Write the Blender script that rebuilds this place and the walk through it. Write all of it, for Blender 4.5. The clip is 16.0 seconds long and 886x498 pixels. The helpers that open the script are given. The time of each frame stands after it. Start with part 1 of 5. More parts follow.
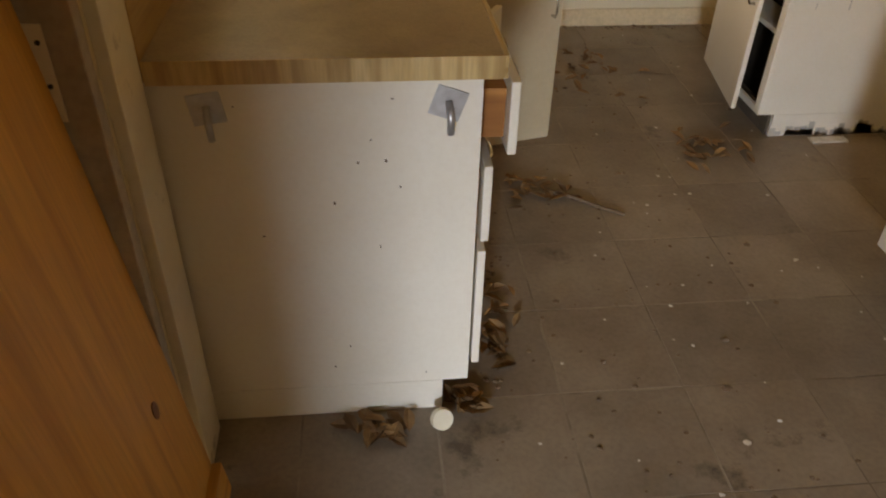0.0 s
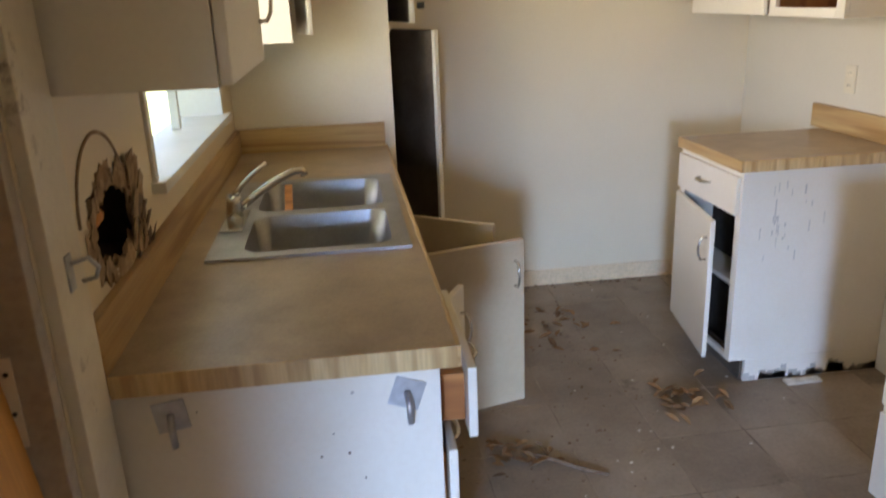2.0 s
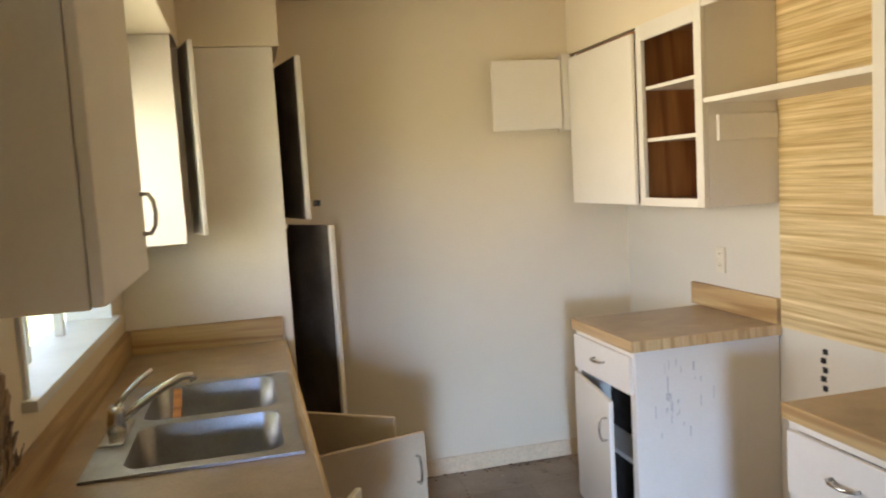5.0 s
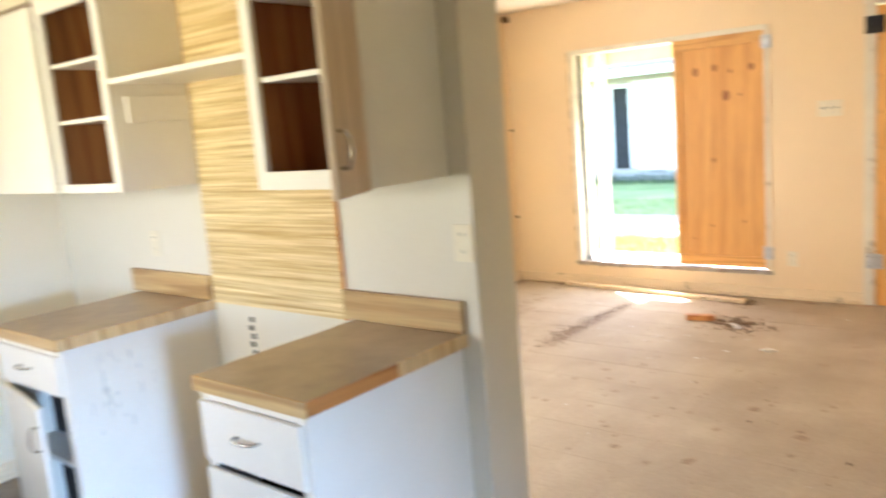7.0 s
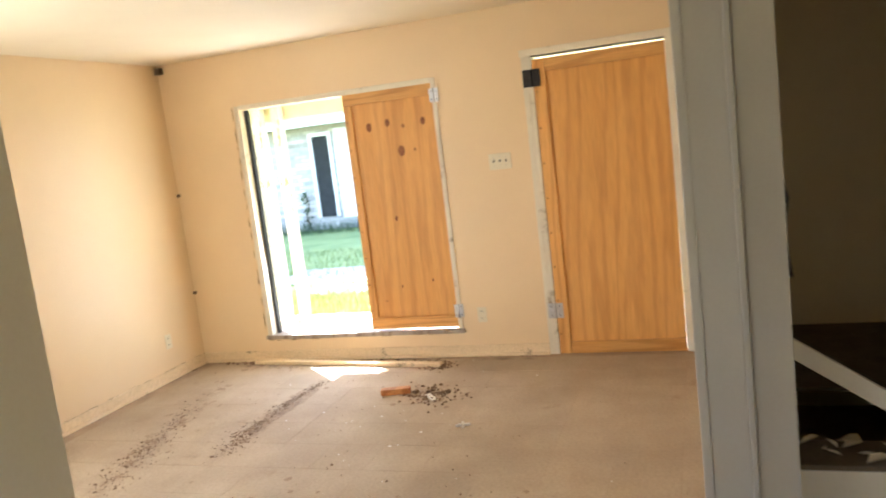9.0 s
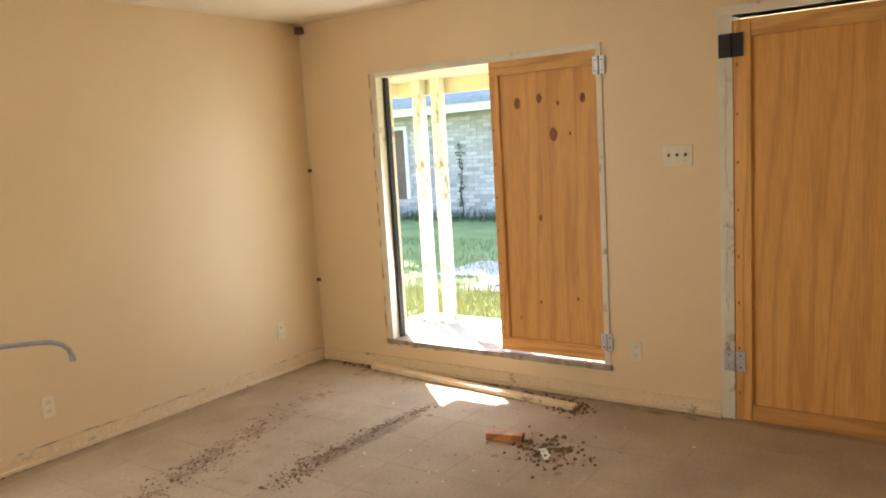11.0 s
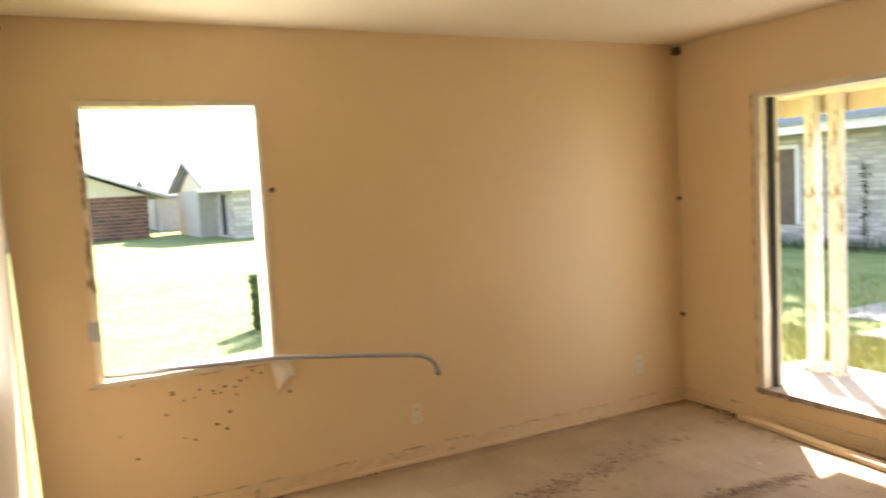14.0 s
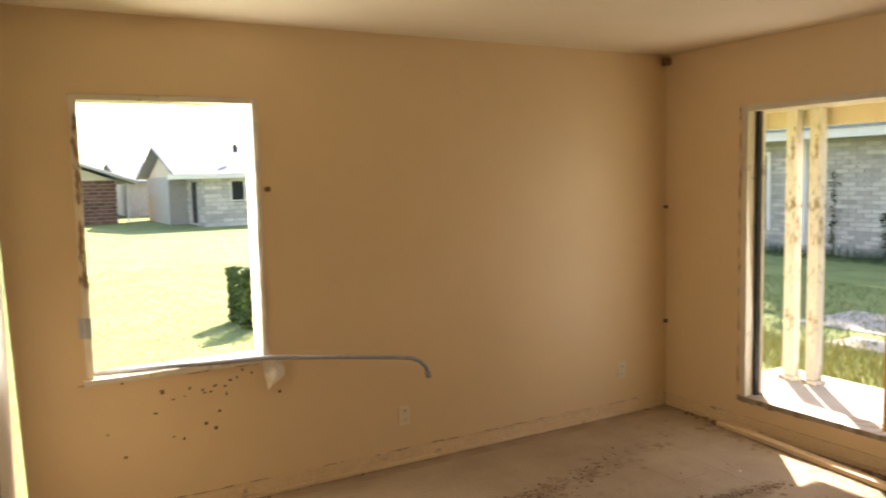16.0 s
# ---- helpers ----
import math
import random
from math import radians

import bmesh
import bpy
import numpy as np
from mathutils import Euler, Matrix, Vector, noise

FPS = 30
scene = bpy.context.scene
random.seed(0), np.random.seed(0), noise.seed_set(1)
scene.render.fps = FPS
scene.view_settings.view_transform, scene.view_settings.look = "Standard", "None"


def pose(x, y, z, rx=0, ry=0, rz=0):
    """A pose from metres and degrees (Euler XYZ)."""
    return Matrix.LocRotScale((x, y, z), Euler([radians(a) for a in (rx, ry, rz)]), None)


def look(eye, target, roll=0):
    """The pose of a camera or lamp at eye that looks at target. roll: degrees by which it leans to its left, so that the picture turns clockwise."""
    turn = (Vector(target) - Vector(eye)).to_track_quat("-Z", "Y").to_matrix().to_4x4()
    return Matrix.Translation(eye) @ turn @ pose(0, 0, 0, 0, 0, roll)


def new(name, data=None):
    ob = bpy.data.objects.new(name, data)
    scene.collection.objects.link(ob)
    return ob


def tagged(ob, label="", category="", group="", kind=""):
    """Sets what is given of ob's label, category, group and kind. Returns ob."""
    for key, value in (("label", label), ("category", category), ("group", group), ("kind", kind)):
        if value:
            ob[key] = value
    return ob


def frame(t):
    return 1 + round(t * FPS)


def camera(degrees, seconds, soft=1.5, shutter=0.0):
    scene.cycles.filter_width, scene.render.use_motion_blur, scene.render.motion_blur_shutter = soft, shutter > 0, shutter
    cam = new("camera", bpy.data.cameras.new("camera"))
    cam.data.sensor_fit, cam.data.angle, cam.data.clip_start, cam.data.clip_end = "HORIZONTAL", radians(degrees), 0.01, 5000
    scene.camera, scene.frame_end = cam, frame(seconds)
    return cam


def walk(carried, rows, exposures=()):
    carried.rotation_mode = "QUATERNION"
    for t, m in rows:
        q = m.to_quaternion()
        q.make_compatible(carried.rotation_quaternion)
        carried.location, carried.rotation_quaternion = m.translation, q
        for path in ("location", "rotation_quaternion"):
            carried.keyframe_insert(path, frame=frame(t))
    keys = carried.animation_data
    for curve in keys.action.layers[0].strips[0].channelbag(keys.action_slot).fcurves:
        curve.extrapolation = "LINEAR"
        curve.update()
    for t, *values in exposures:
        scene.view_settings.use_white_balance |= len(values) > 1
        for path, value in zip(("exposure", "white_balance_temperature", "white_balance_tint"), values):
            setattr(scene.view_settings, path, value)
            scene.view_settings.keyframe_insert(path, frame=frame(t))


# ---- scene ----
cam = camera(59.8, 16.0, soft=1.9, shutter=0.5)
PATH = [
    (0, (0.401, -1.288, 1.444), (0.582, 0.311, 0.257), 1.5),
    (0.5, (0.414, -1.328, 1.447), (0.543, 0.334, 0.342), 0.7),
    (1, (0.428, -1.298, 1.467), (0.6, 0.429, 0.474), 0.8),
    (1.5, (0.449, -1.295, 1.507), (0.626, 0.537, 0.724), -1.1),
    (2, (0.472, -1.306, 1.533), (0.7, 0.581, 0.91), -2.3),
    (2.5, (0.487, -1.308, 1.554), (0.759, 0.614, 1.073), -3.0),
    (3, (0.498, -1.318, 1.568), (0.81, 0.619, 1.182), -3.2),
    (3.2, (0.499, -1.319, 1.573), (0.826, 0.621, 1.216), -3.5),
    (5.3, (0.543, -1.316, 1.59), (1.115, 0.593, 1.411), -3.0),
    (5.5, (0.557, -1.328, 1.595), (1.218, 0.55, 1.406), -2.9),
    (6, (0.595, -1.356, 1.576), (1.445, 0.445, 1.391), -2.5),
    (6.5, (0.669, -1.413, 1.57), (1.831, 0.197, 1.329), -3.9),
    (7, (0.751, -1.462, 1.56), (2.271, -0.202, 1.242), -4.7),
    (7.5, (0.87, -1.512, 1.526), (2.554, -0.499, 1.155), -5.2),
    (8, (1.005, -1.466, 1.528), (2.801, -0.645, 1.21), -5.8),
    (8.5, (1.269, -1.425, 1.62), (3.159, -0.832, 1.346), -7.3),
    (9, (1.516, -1.442, 1.657), (3.387, -0.795, 1.376), -6.9),
    (9.5, (1.924, -1.476, 1.663), (3.565, -0.377, 1.351), -5.3),
    (10, (2.262, -1.509, 1.59), (3.854, -0.341, 1.267), -6.7),
    (10.2, (2.382, -1.455, 1.548), (4.012, -0.33, 1.272), -4.1),
    (12.3, (3.025, -1.474, 1.643), (4.603, -0.279, 1.354), -3.2),
    (12.5, (3.036, -1.484, 1.642), (4.59, -0.259, 1.35), -3.2),
    (13, (3.021, -1.454, 1.63), (4.388, -0.019, 1.367), -4.2),
    (13.5, (2.981, -1.407, 1.612), (4.121, 0.225, 1.415), -4.0),
    (14, (2.929, -1.376, 1.635), (3.844, 0.395, 1.47), -3.2),
    (14.5, (2.886, -1.335, 1.657), (3.594, 0.531, 1.53), -2.7),
    (15, (2.887, -1.328, 1.691), (3.575, 0.543, 1.527), -2.0),
    (15.5, (2.852, -1.322, 1.702), (3.657, 0.5, 1.521), -1.4),
    (16, (2.805, -1.319, 1.699), (3.789, 0.412, 1.514), -1.4),
]
EXPOSURES = [(0.0, 2.35, 11800, 24), (0.7, 2.4, 10800, 23), (1.5, 2.9, 6600, 21), (3.0, 3.0, 6600, 21), (5.5, 3.12, 6600, 20), (6.2, 3.25, 6600, 18), (7.0, 3.8, 6000, 14), (7.5, 3.8, 6000, 14), (8.5, 3.63, 6100, 14), (9.5, 3.25, 5900, 13), (10.2, 2.98, 5900, 13), (12.5, 2.35, 7450, 18), (14.0, 2.3, 7450, 19), (16.0, 1.8, 7750, 19)]
SKY, SUN, LAWN_W, FRONT_W, SINK_W, REAR_W = 0.15, 5.0, 6.0, 2.1, 2.0, 2.3
walk(cam, [(t, look(eye, target, roll)) for t, eye, target, roll in PATH], EXPOSURES)

# ---- world and sun ----
SUN_AZ, SUN_EL = radians(48), radians(36)
world = bpy.data.worlds.new("sky")
scene.world = world
world.use_nodes = True
wn = world.node_tree
sky = wn.nodes.new("ShaderNodeTexSky")
sky.sky_type, sky.sun_disc = "NISHITA", False
sky.sun_elevation, sky.sun_rotation = SUN_EL, math.pi / 2 - SUN_AZ
wn.links.new(sky.outputs[0], wn.nodes["Background"].inputs[0])
wn.nodes["Background"].inputs[1].default_value = SKY
sun = new("sun", bpy.data.lights.new("sun", "SUN"))
sun.data.energy, sun.data.angle, sun.data.color = SUN, radians(0.5), (1, 0.94, 0.84)
sd = Vector((math.cos(SUN_AZ) * math.cos(SUN_EL), math.sin(SUN_AZ) * math.cos(SUN_EL), math.sin(SUN_EL)))
sun.matrix_world = look(sd * 60, (0, 0, 0))

BACK, REAR = 2.58, -4.60


def sky_window(name, m, w, h, power, colour=(0.9, 0.95, 1)):
    """An area lamp in a window's opening, for light from the sky or sunlit ground."""
    lamp = new(name, bpy.data.lights.new(name, "AREA"))
    lamp.data.shape, lamp.data.size, lamp.data.size_y = "RECTANGLE", w, h
    lamp.data.energy, lamp.data.color = power, colour
    lamp.matrix_world = m
    return lamp


sky_window("skylight_lawn", look((3.55, 2.80, 1.45), (4.6, 0, 1.0)), 0.85, 1.3, LAWN_W)
sky_window("skylight_front", look((7.02, 1.6, 1.2), (3.0, 1.2, 0.9)), 0.85, 1.8, FRONT_W)
# Warm lamp aimed upward, standing for sunlit ground outside the sink window.
over_sink = sky_window("skylight_sink", look((-0.085, 1.2, 1.55), (2.0, 1.2, 2.0)), 1.1, 0.75, SINK_W, (1, 0.93, 0.76))
over_sink.data.spread = radians(110)
# Added bluish lamp in the unseen rear window, narrowed to shape its patch.
rear = sky_window("skylight_rear", look((-0.45, REAR - 0.06, 1.35), (1.9, BACK, -0.6)), 0.45, 0.6, REAR_W, (0.36, 0.60, 1))
rear.data.spread = radians(36)
# Added warm fill from the same unseen window, lifts the dim upper cabinets.
sky_window("groundlight_rear", look((-0.45, REAR - 0.06, 0.8), (1.9, BACK, 2.2)), 0.8, 0.7, 1.6, (1, 0.84, 0.6))

# ---- materials ----


def mat(name, colour, colour2=None, rough=0.6, metal=0.0, scale=6.0, bump=0.15, stretch=(1, 1, 1), fine=60.0, stain=None, stain_amt=0.0, spread=0.06, coat=0.0, grain=0.72, world_space=False):
    """Two-scale procedural paint: broad blotches from colour to colour2, fine grain, optional sharp stains, bump."""
    m = bpy.data.materials.new(name)
    m.use_nodes = True
    t = m.node_tree
    n, lk = t.nodes, t.links
    b = n["Principled BSDF"]
    b.inputs["Roughness"].default_value, b.inputs["Metallic"].default_value = rough, metal
    b.inputs["Coat Weight"].default_value = coat
    co = n.new("ShaderNodeTexCoord")
    mp = n.new("ShaderNodeMapping")
    mp.inputs["Scale"].default_value = stretch
    geo = n.new("ShaderNodeNewGeometry")
    lk.new(geo.outputs["Position"] if world_space else co.outputs["Object"], mp.inputs["Vector"])
    oi = n.new("ShaderNodeObjectInfo")
    n1 = n.new("ShaderNodeTexNoise")
    n1.noise_dimensions = "4D"
    n1.inputs["Scale"].default_value, n1.inputs["Detail"].default_value, n1.inputs["Roughness"].default_value = scale, 6, 0.6
    mul = n.new("ShaderNodeMath")
    mul.operation = "MULTIPLY"
    mul.inputs[1].default_value = 0.0 if world_space else 37.0
    lk.new(oi.outputs["Random"], mul.inputs[0])
    lk.new(mul.outputs[0], n1.inputs["W"])
    n2 = n.new("ShaderNodeTexNoise")
    n2.inputs["Scale"].default_value, n2.inputs["Detail"].default_value = fine, 4
    lk.new(mp.outputs[0], n1.inputs["Vector"])
    lk.new(mp.outputs[0], n2.inputs["Vector"])
    ramp = n.new("ShaderNodeValToRGB")
    ramp.color_ramp.elements[0].position, ramp.color_ramp.elements[1].position = 0.35, 0.68
    c2 = colour2 or tuple(c * 0.82 for c in colour)
    ramp.color_ramp.elements[0].color, ramp.color_ramp.elements[1].color = (*c2, 1), (*colour, 1)
    lk.new(n1.outputs[0], ramp.inputs[0])
    out = ramp.outputs[0]
    mx = n.new("ShaderNodeMix")
    mx.data_type, mx.blend_type = "RGBA", "MULTIPLY"
    mx.inputs[0].default_value = 0.5
    r2 = n.new("ShaderNodeValToRGB")
    r2.color_ramp.elements[0].position, r2.color_ramp.elements[1].position = 0.3, 0.6
    r2.color_ramp.elements[0].color = (grain, grain * 0.98, grain * 0.96, 1)
    lk.new(n2.outputs[0], r2.inputs[0])
    lk.new(out, mx.inputs[6])
    lk.new(r2.outputs[0], mx.inputs[7])
    out = mx.outputs[2]
    hs = n.new("ShaderNodeHueSaturation")
    ma = n.new("ShaderNodeMapRange")
    ma.inputs[3].default_value, ma.inputs[4].default_value = 1 - spread, 1 + spread
    lk.new(oi.outputs["Random"], ma.inputs[0])
    lk.new(ma.outputs[0], hs.inputs["Value"])
    lk.new(out, hs.inputs["Color"])
    out = hs.outputs[0]
    if stain:
        n3 = n.new("ShaderNodeTexNoise")
        n3.inputs["Scale"].default_value, n3.inputs["Detail"].default_value, n3.inputs["Roughness"].default_value = scale * 0.9, 9, 0.72
        lk.new(mp.outputs[0], n3.inputs["Vector"])
        r3 = n.new("ShaderNodeValToRGB")
        r3.color_ramp.elements[0].position, r3.color_ramp.elements[1].position = 0.72 - stain_amt, 0.80 - stain_amt
        lk.new(n3.outputs[0], r3.inputs[0])
        m3 = n.new("ShaderNodeMix")
        m3.data_type = "RGBA"
        m3.inputs[7].default_value = (*stain, 1)
        lk.new(r3.outputs[0], m3.inputs[0])
        lk.new(out, m3.inputs[6])
        out = m3.outputs[2]
    lk.new(out, b.inputs["Base Color"])
    bp = n.new("ShaderNodeBump")
    bp.inputs["Strength"].default_value, bp.inputs["Distance"].default_value = bump, 0.004
    lk.new(n2.outputs[0], bp.inputs["Height"])
    lk.new(bp.outputs[0], b.inputs["Normal"])
    return m


def wood(name, light, dark, stretch=(1, 1, 0.08), scale=9.0, rough=0.55, knots=None, bands=0.35):
    """Timber: stretched grain with wavering cathedral bands and, if asked, dark knots."""
    m = mat(name, light, dark, rough=rough, scale=scale, stretch=stretch, fine=90, bump=0.2, spread=0.12)
    t = m.node_tree
    n, lk = t.nodes, t.links
    b = n["Principled BSDF"]
    old = b.inputs["Base Color"].links[0].from_socket
    wv = n.new("ShaderNodeTexWave")
    wv.bands_direction = "DIAGONAL"
    wv.inputs["Scale"].default_value, wv.inputs["Distortion"].default_value = 2.0, 10.0
    wv.inputs["Detail"].default_value, wv.inputs["Detail Scale"].default_value = 3, 1.2
    mp = n.new("ShaderNodeMapping")
    mp.inputs["Scale"].default_value = tuple(2.2 * s for s in stretch)
    co = n.new("ShaderNodeTexCoord")
    lk.new(co.outputs["Object"], mp.inputs["Vector"])
    lk.new(mp.outputs[0], wv.inputs["Vector"])
    mx = n.new("ShaderNodeMix")
    mx.data_type, mx.blend_type = "RGBA", "MULTIPLY"
    rp = n.new("ShaderNodeValToRGB")
    rp.color_ramp.elements[0].color = (1 - bands, 1 - bands * 1.3, 1 - bands * 1.6, 1)
    rp.color_ramp.elements[0].position, rp.color_ramp.elements[1].position = 0.0, 0.42
    lk.new(wv.outputs[0], rp.inputs[0])
    mx.inputs[0].default_value = 1.0
    lk.new(old, mx.inputs[6])
    lk.new(rp.outputs[0], mx.inputs[7])
    lk.new(mx.outputs[2], b.inputs["Base Color"])
    return m


M = {}
M["wall"] = mat("cream_wall_paint", (0.80, 0.61, 0.37), (0.76, 0.57, 0.34), rough=0.42, scale=1.2, fine=140, bump=0.1, spread=0.0, stain=(0.5, 0.36, 0.2), stain_amt=-0.03, grain=0.955)
M["kwall"] = mat("kitchen_wall_paint", (0.80, 0.685, 0.49), (0.76, 0.645, 0.455), rough=0.4, scale=1.2, fine=140, bump=0.08, spread=0.0, stain=(0.5, 0.4, 0.28), stain_amt=-0.04, grain=0.955)
M["gloss"] = mat("glossy_wall_paint", (0.68, 0.62, 0.50), (0.65, 0.59, 0.47), rough=0.3, scale=1.2, fine=90, bump=0.03, spread=0.0, grain=0.955)
M["ceiling"] = mat("ceiling_paint", (0.82, 0.72, 0.54), (0.78, 0.68, 0.5), rough=0.8, scale=2, fine=120, bump=0.2, spread=0, grain=0.955)
M["trim"] = mat("chipped_trim_paint", (0.80, 0.73, 0.58), (0.7, 0.62, 0.48), rough=0.45, scale=4, fine=70, bump=0.25, stain=(0.28, 0.2, 0.12), stain_amt=0.125, grain=0.93)
M["base"] = mat("dirty_baseboard_paint", (0.80, 0.62, 0.39), (0.74, 0.56, 0.34), rough=0.5, scale=5, fine=70, bump=0.25, stain=(0.22, 0.15, 0.09), stain_amt=0.12)
M["cab"] = mat("white_cabinet_paint", (0.82, 0.755, 0.64), (0.77, 0.70, 0.58), rough=0.38, scale=3, fine=90, bump=0.08, spread=0.03, stain=(0.35, 0.27, 0.2), stain_amt=0.0, grain=0.955)
M["tan"] = mat("bare_tan_board", (0.62, 0.50, 0.34), (0.54, 0.42, 0.27), rough=0.5, scale=4, grain=0.93, stain=(0.35, 0.25, 0.15), stain_amt=0.03)
M["cabin"] = wood("brown_cabinet_inside", (0.40, 0.17, 0.05), (0.25, 0.10, 0.03), rough=0.5)
# One dark brown for toe kicks, bottom boards, pantry doors and closet top.
M["dark"] = mat("dark_brown_board", (0.16, 0.12, 0.085), (0.09, 0.065, 0.045), rough=0.8)
M["top"] = mat("worn_brown_laminate", (0.50, 0.375, 0.235), (0.33, 0.235, 0.145), rough=0.33, scale=5, fine=160, bump=0.06, stain=(0.5, 0.42, 0.31), stain_amt=0.08, spread=0.02)
M["edgex"] = wood("woodgrain_end_splash", (0.60, 0.43, 0.21), (0.46, 0.29, 0.12), stretch=(0.06, 1, 1.4), scale=16, rough=0.4, bands=0.3)
M["edge"] = wood("woodgrain_laminate_edge", (0.80, 0.58, 0.29), (0.62, 0.39, 0.16), stretch=(2.0, 2.0, 0.2), scale=14, rough=0.4, bands=0.22)
M["edgeh"] = wood("woodgrain_laminate_strip", (0.62, 0.43, 0.20), (0.46, 0.28, 0.11), stretch=(1, 0.06, 1.4), scale=16, rough=0.4, bands=0.3)
M["bamboo"] = wood("grasscloth_laminate", (0.82, 0.66, 0.36), (0.46, 0.29, 0.10), stretch=(1, 0.10, 4.5), scale=17, rough=0.45, bands=0.12)
M["ply"] = wood("orange_plywood", (0.76, 0.40, 0.115), (0.66, 0.32, 0.075), stretch=(1.2, 1.2, 0.08), scale=7, bands=0.13)
M["pine"] = wood("orange_pine_board", (0.80, 0.435, 0.13), (0.66, 0.32, 0.075), stretch=(1.5, 1.5, 0.1), scale=8, bands=0.2)
M["pineh"] = wood("orange_pine_rail", (0.80, 0.435, 0.13), (0.66, 0.32, 0.075), stretch=(1.5, 0.1, 1.5), scale=8, bands=0.2)
M["knot"] = mat("pine_knot", (0.34, 0.12, 0.025), (0.17, 0.05, 0.012), rough=0.6, scale=40)
M["rawwood"] = wood("raw_grey_wood", (0.40, 0.34, 0.27), (0.28, 0.22, 0.17), bands=0.25)
M["orangewood"] = wood("bare_orange_wood", (0.66, 0.28, 0.075), (0.5, 0.19, 0.045), stretch=(0.1, 1, 1))
M["steel"] = mat("brushed_steel", (0.48, 0.48, 0.49), (0.36, 0.355, 0.35), rough=0.4, metal=1.0, scale=8, fine=200, bump=0.03, stain=(0.3, 0.26, 0.2), stain_amt=0.02)
M["chrome"] = mat("old_chrome", (0.72, 0.71, 0.69), (0.55, 0.53, 0.5), rough=0.2, metal=1.0, scale=20, bump=0.03)
M["zinc"] = mat("zinc_hinge", (0.6, 0.61, 0.62), (0.48, 0.48, 0.48), rough=0.42, metal=0.8, scale=20)
M["iron"] = mat("black_iron", (0.035, 0.03, 0.028), (0.02, 0.018, 0.016), rough=0.5, metal=0.5, scale=20)
M["pvc"] = mat("grey_conduit", (0.36, 0.37, 0.40), (0.3, 0.3, 0.33), rough=0.45, scale=12)
M["plate"] = mat("ivory_plastic", (0.78, 0.70, 0.53), (0.72, 0.63, 0.46), rough=0.35, scale=10, bump=0.02, grain=0.955)
M["slot"] = mat("dark_slot", (0.03, 0.025, 0.02), rough=0.6)
M["tile"] = mat("dusty_vinyl_tile", (0.35, 0.27, 0.195), (0.20, 0.145, 0.10), rough=0.48, scale=2.6, fine=70, bump=0.15, stain=(0.10, 0.07, 0.045), stain_amt=0.115, spread=0.09, world_space=True)
M["grout"] = mat("pale_tile_joint", (0.40, 0.325, 0.24), (0.17, 0.125, 0.085), rough=0.8, scale=6)
M["ltile"] = mat("sandy_floor_tile", (0.46, 0.36, 0.245), (0.36, 0.27, 0.18), rough=0.78, scale=2.0, fine=60, bump=0.12, stain=(0.30, 0.21, 0.135), stain_amt=0.10, spread=0.025, world_space=True)
M["lgrout"] = mat("floor_joint", (0.42, 0.31, 0.21), (0.32, 0.23, 0.15), rough=0.8, scale=6)
M["dirt"] = mat("brown_dirt", (0.23, 0.145, 0.085), (0.13, 0.08, 0.045), rough=0.95, scale=20, bump=0.6)
M["film"] = mat("dirt_film", (0.34, 0.24, 0.155), (0.27, 0.185, 0.115), rough=0.85, scale=14, spread=0)
M["kfilm"] = mat("kitchen_dirt_film", (0.17, 0.125, 0.085), (0.11, 0.08, 0.055), rough=0.85, scale=14, spread=0)
M["scuff"] = mat("grey_scuff", (0.58, 0.54, 0.47), (0.5, 0.46, 0.39), rough=0.6, scale=20)
M["leaf"] = mat("dead_leaf", (0.30, 0.16, 0.06), (0.16, 0.08, 0.03), rough=0.8, scale=30, spread=0.35)
M["chip"] = mat("white_paint_chip", (0.75, 0.7, 0.62), (0.6, 0.55, 0.46), rough=0.7, scale=30)
M["paper"] = mat("torn_wall_paper", (0.82, 0.76, 0.64), (0.74, 0.66, 0.54), rough=0.7, scale=12)
# Near-black that stands in for shade inside cabinets and the wall hole.
M["hole"] = mat("cavity_shade_black", (0.035, 0.025, 0.018), (0.015, 0.01, 0.008), rough=0.95, scale=25)
M["greycase"] = mat("grey_cream_gloss_paint", (0.50, 0.46, 0.40), (0.45, 0.41, 0.35), rough=0.35, scale=1.5, fine=90, bump=0.05, spread=0.02, grain=0.95)
M["shrub"] = mat("shrub_leaves", (0.12, 0.20, 0.07), (0.07, 0.13, 0.04), rough=0.7, scale=10)
M["greyjamb"] = mat("worn_grey_jamb_paint", (0.46, 0.40, 0.32), (0.34, 0.28, 0.21), rough=0.6, scale=7, fine=60, stain=(0.2, 0.14, 0.09), stain_amt=0.08)
M["plaster"] = mat("broken_plaster", (0.50, 0.36, 0.22), (0.24, 0.15, 0.085), rough=0.9, scale=30, bump=0.5)
M["grass"] = mat("lawn", (0.28, 0.34, 0.12), (0.18, 0.25, 0.075), rough=0.9, scale=1.5, fine=40, bump=0.8, stain=(0.26, 0.25, 0.09), stain_amt=0.1)
M["blade"] = mat("grass_blades", (0.28, 0.32, 0.12), (0.18, 0.24, 0.07), rough=0.8, scale=3, spread=0.2)
M["weed"] = mat("dry_weeds", (0.44, 0.41, 0.18), (0.3, 0.31, 0.11), rough=0.8, scale=8, spread=0.2)
M["ivy"] = mat("ivy_leaves", (0.05, 0.10, 0.03), (0.03, 0.06, 0.02), rough=0.7, scale=10)
M["concrete"] = mat("pale_concrete", (0.52, 0.49, 0.44), (0.42, 0.39, 0.35), rough=0.85, scale=3, fine=90, bump=0.3, stain=(0.3, 0.27, 0.23), stain_amt=0.05)
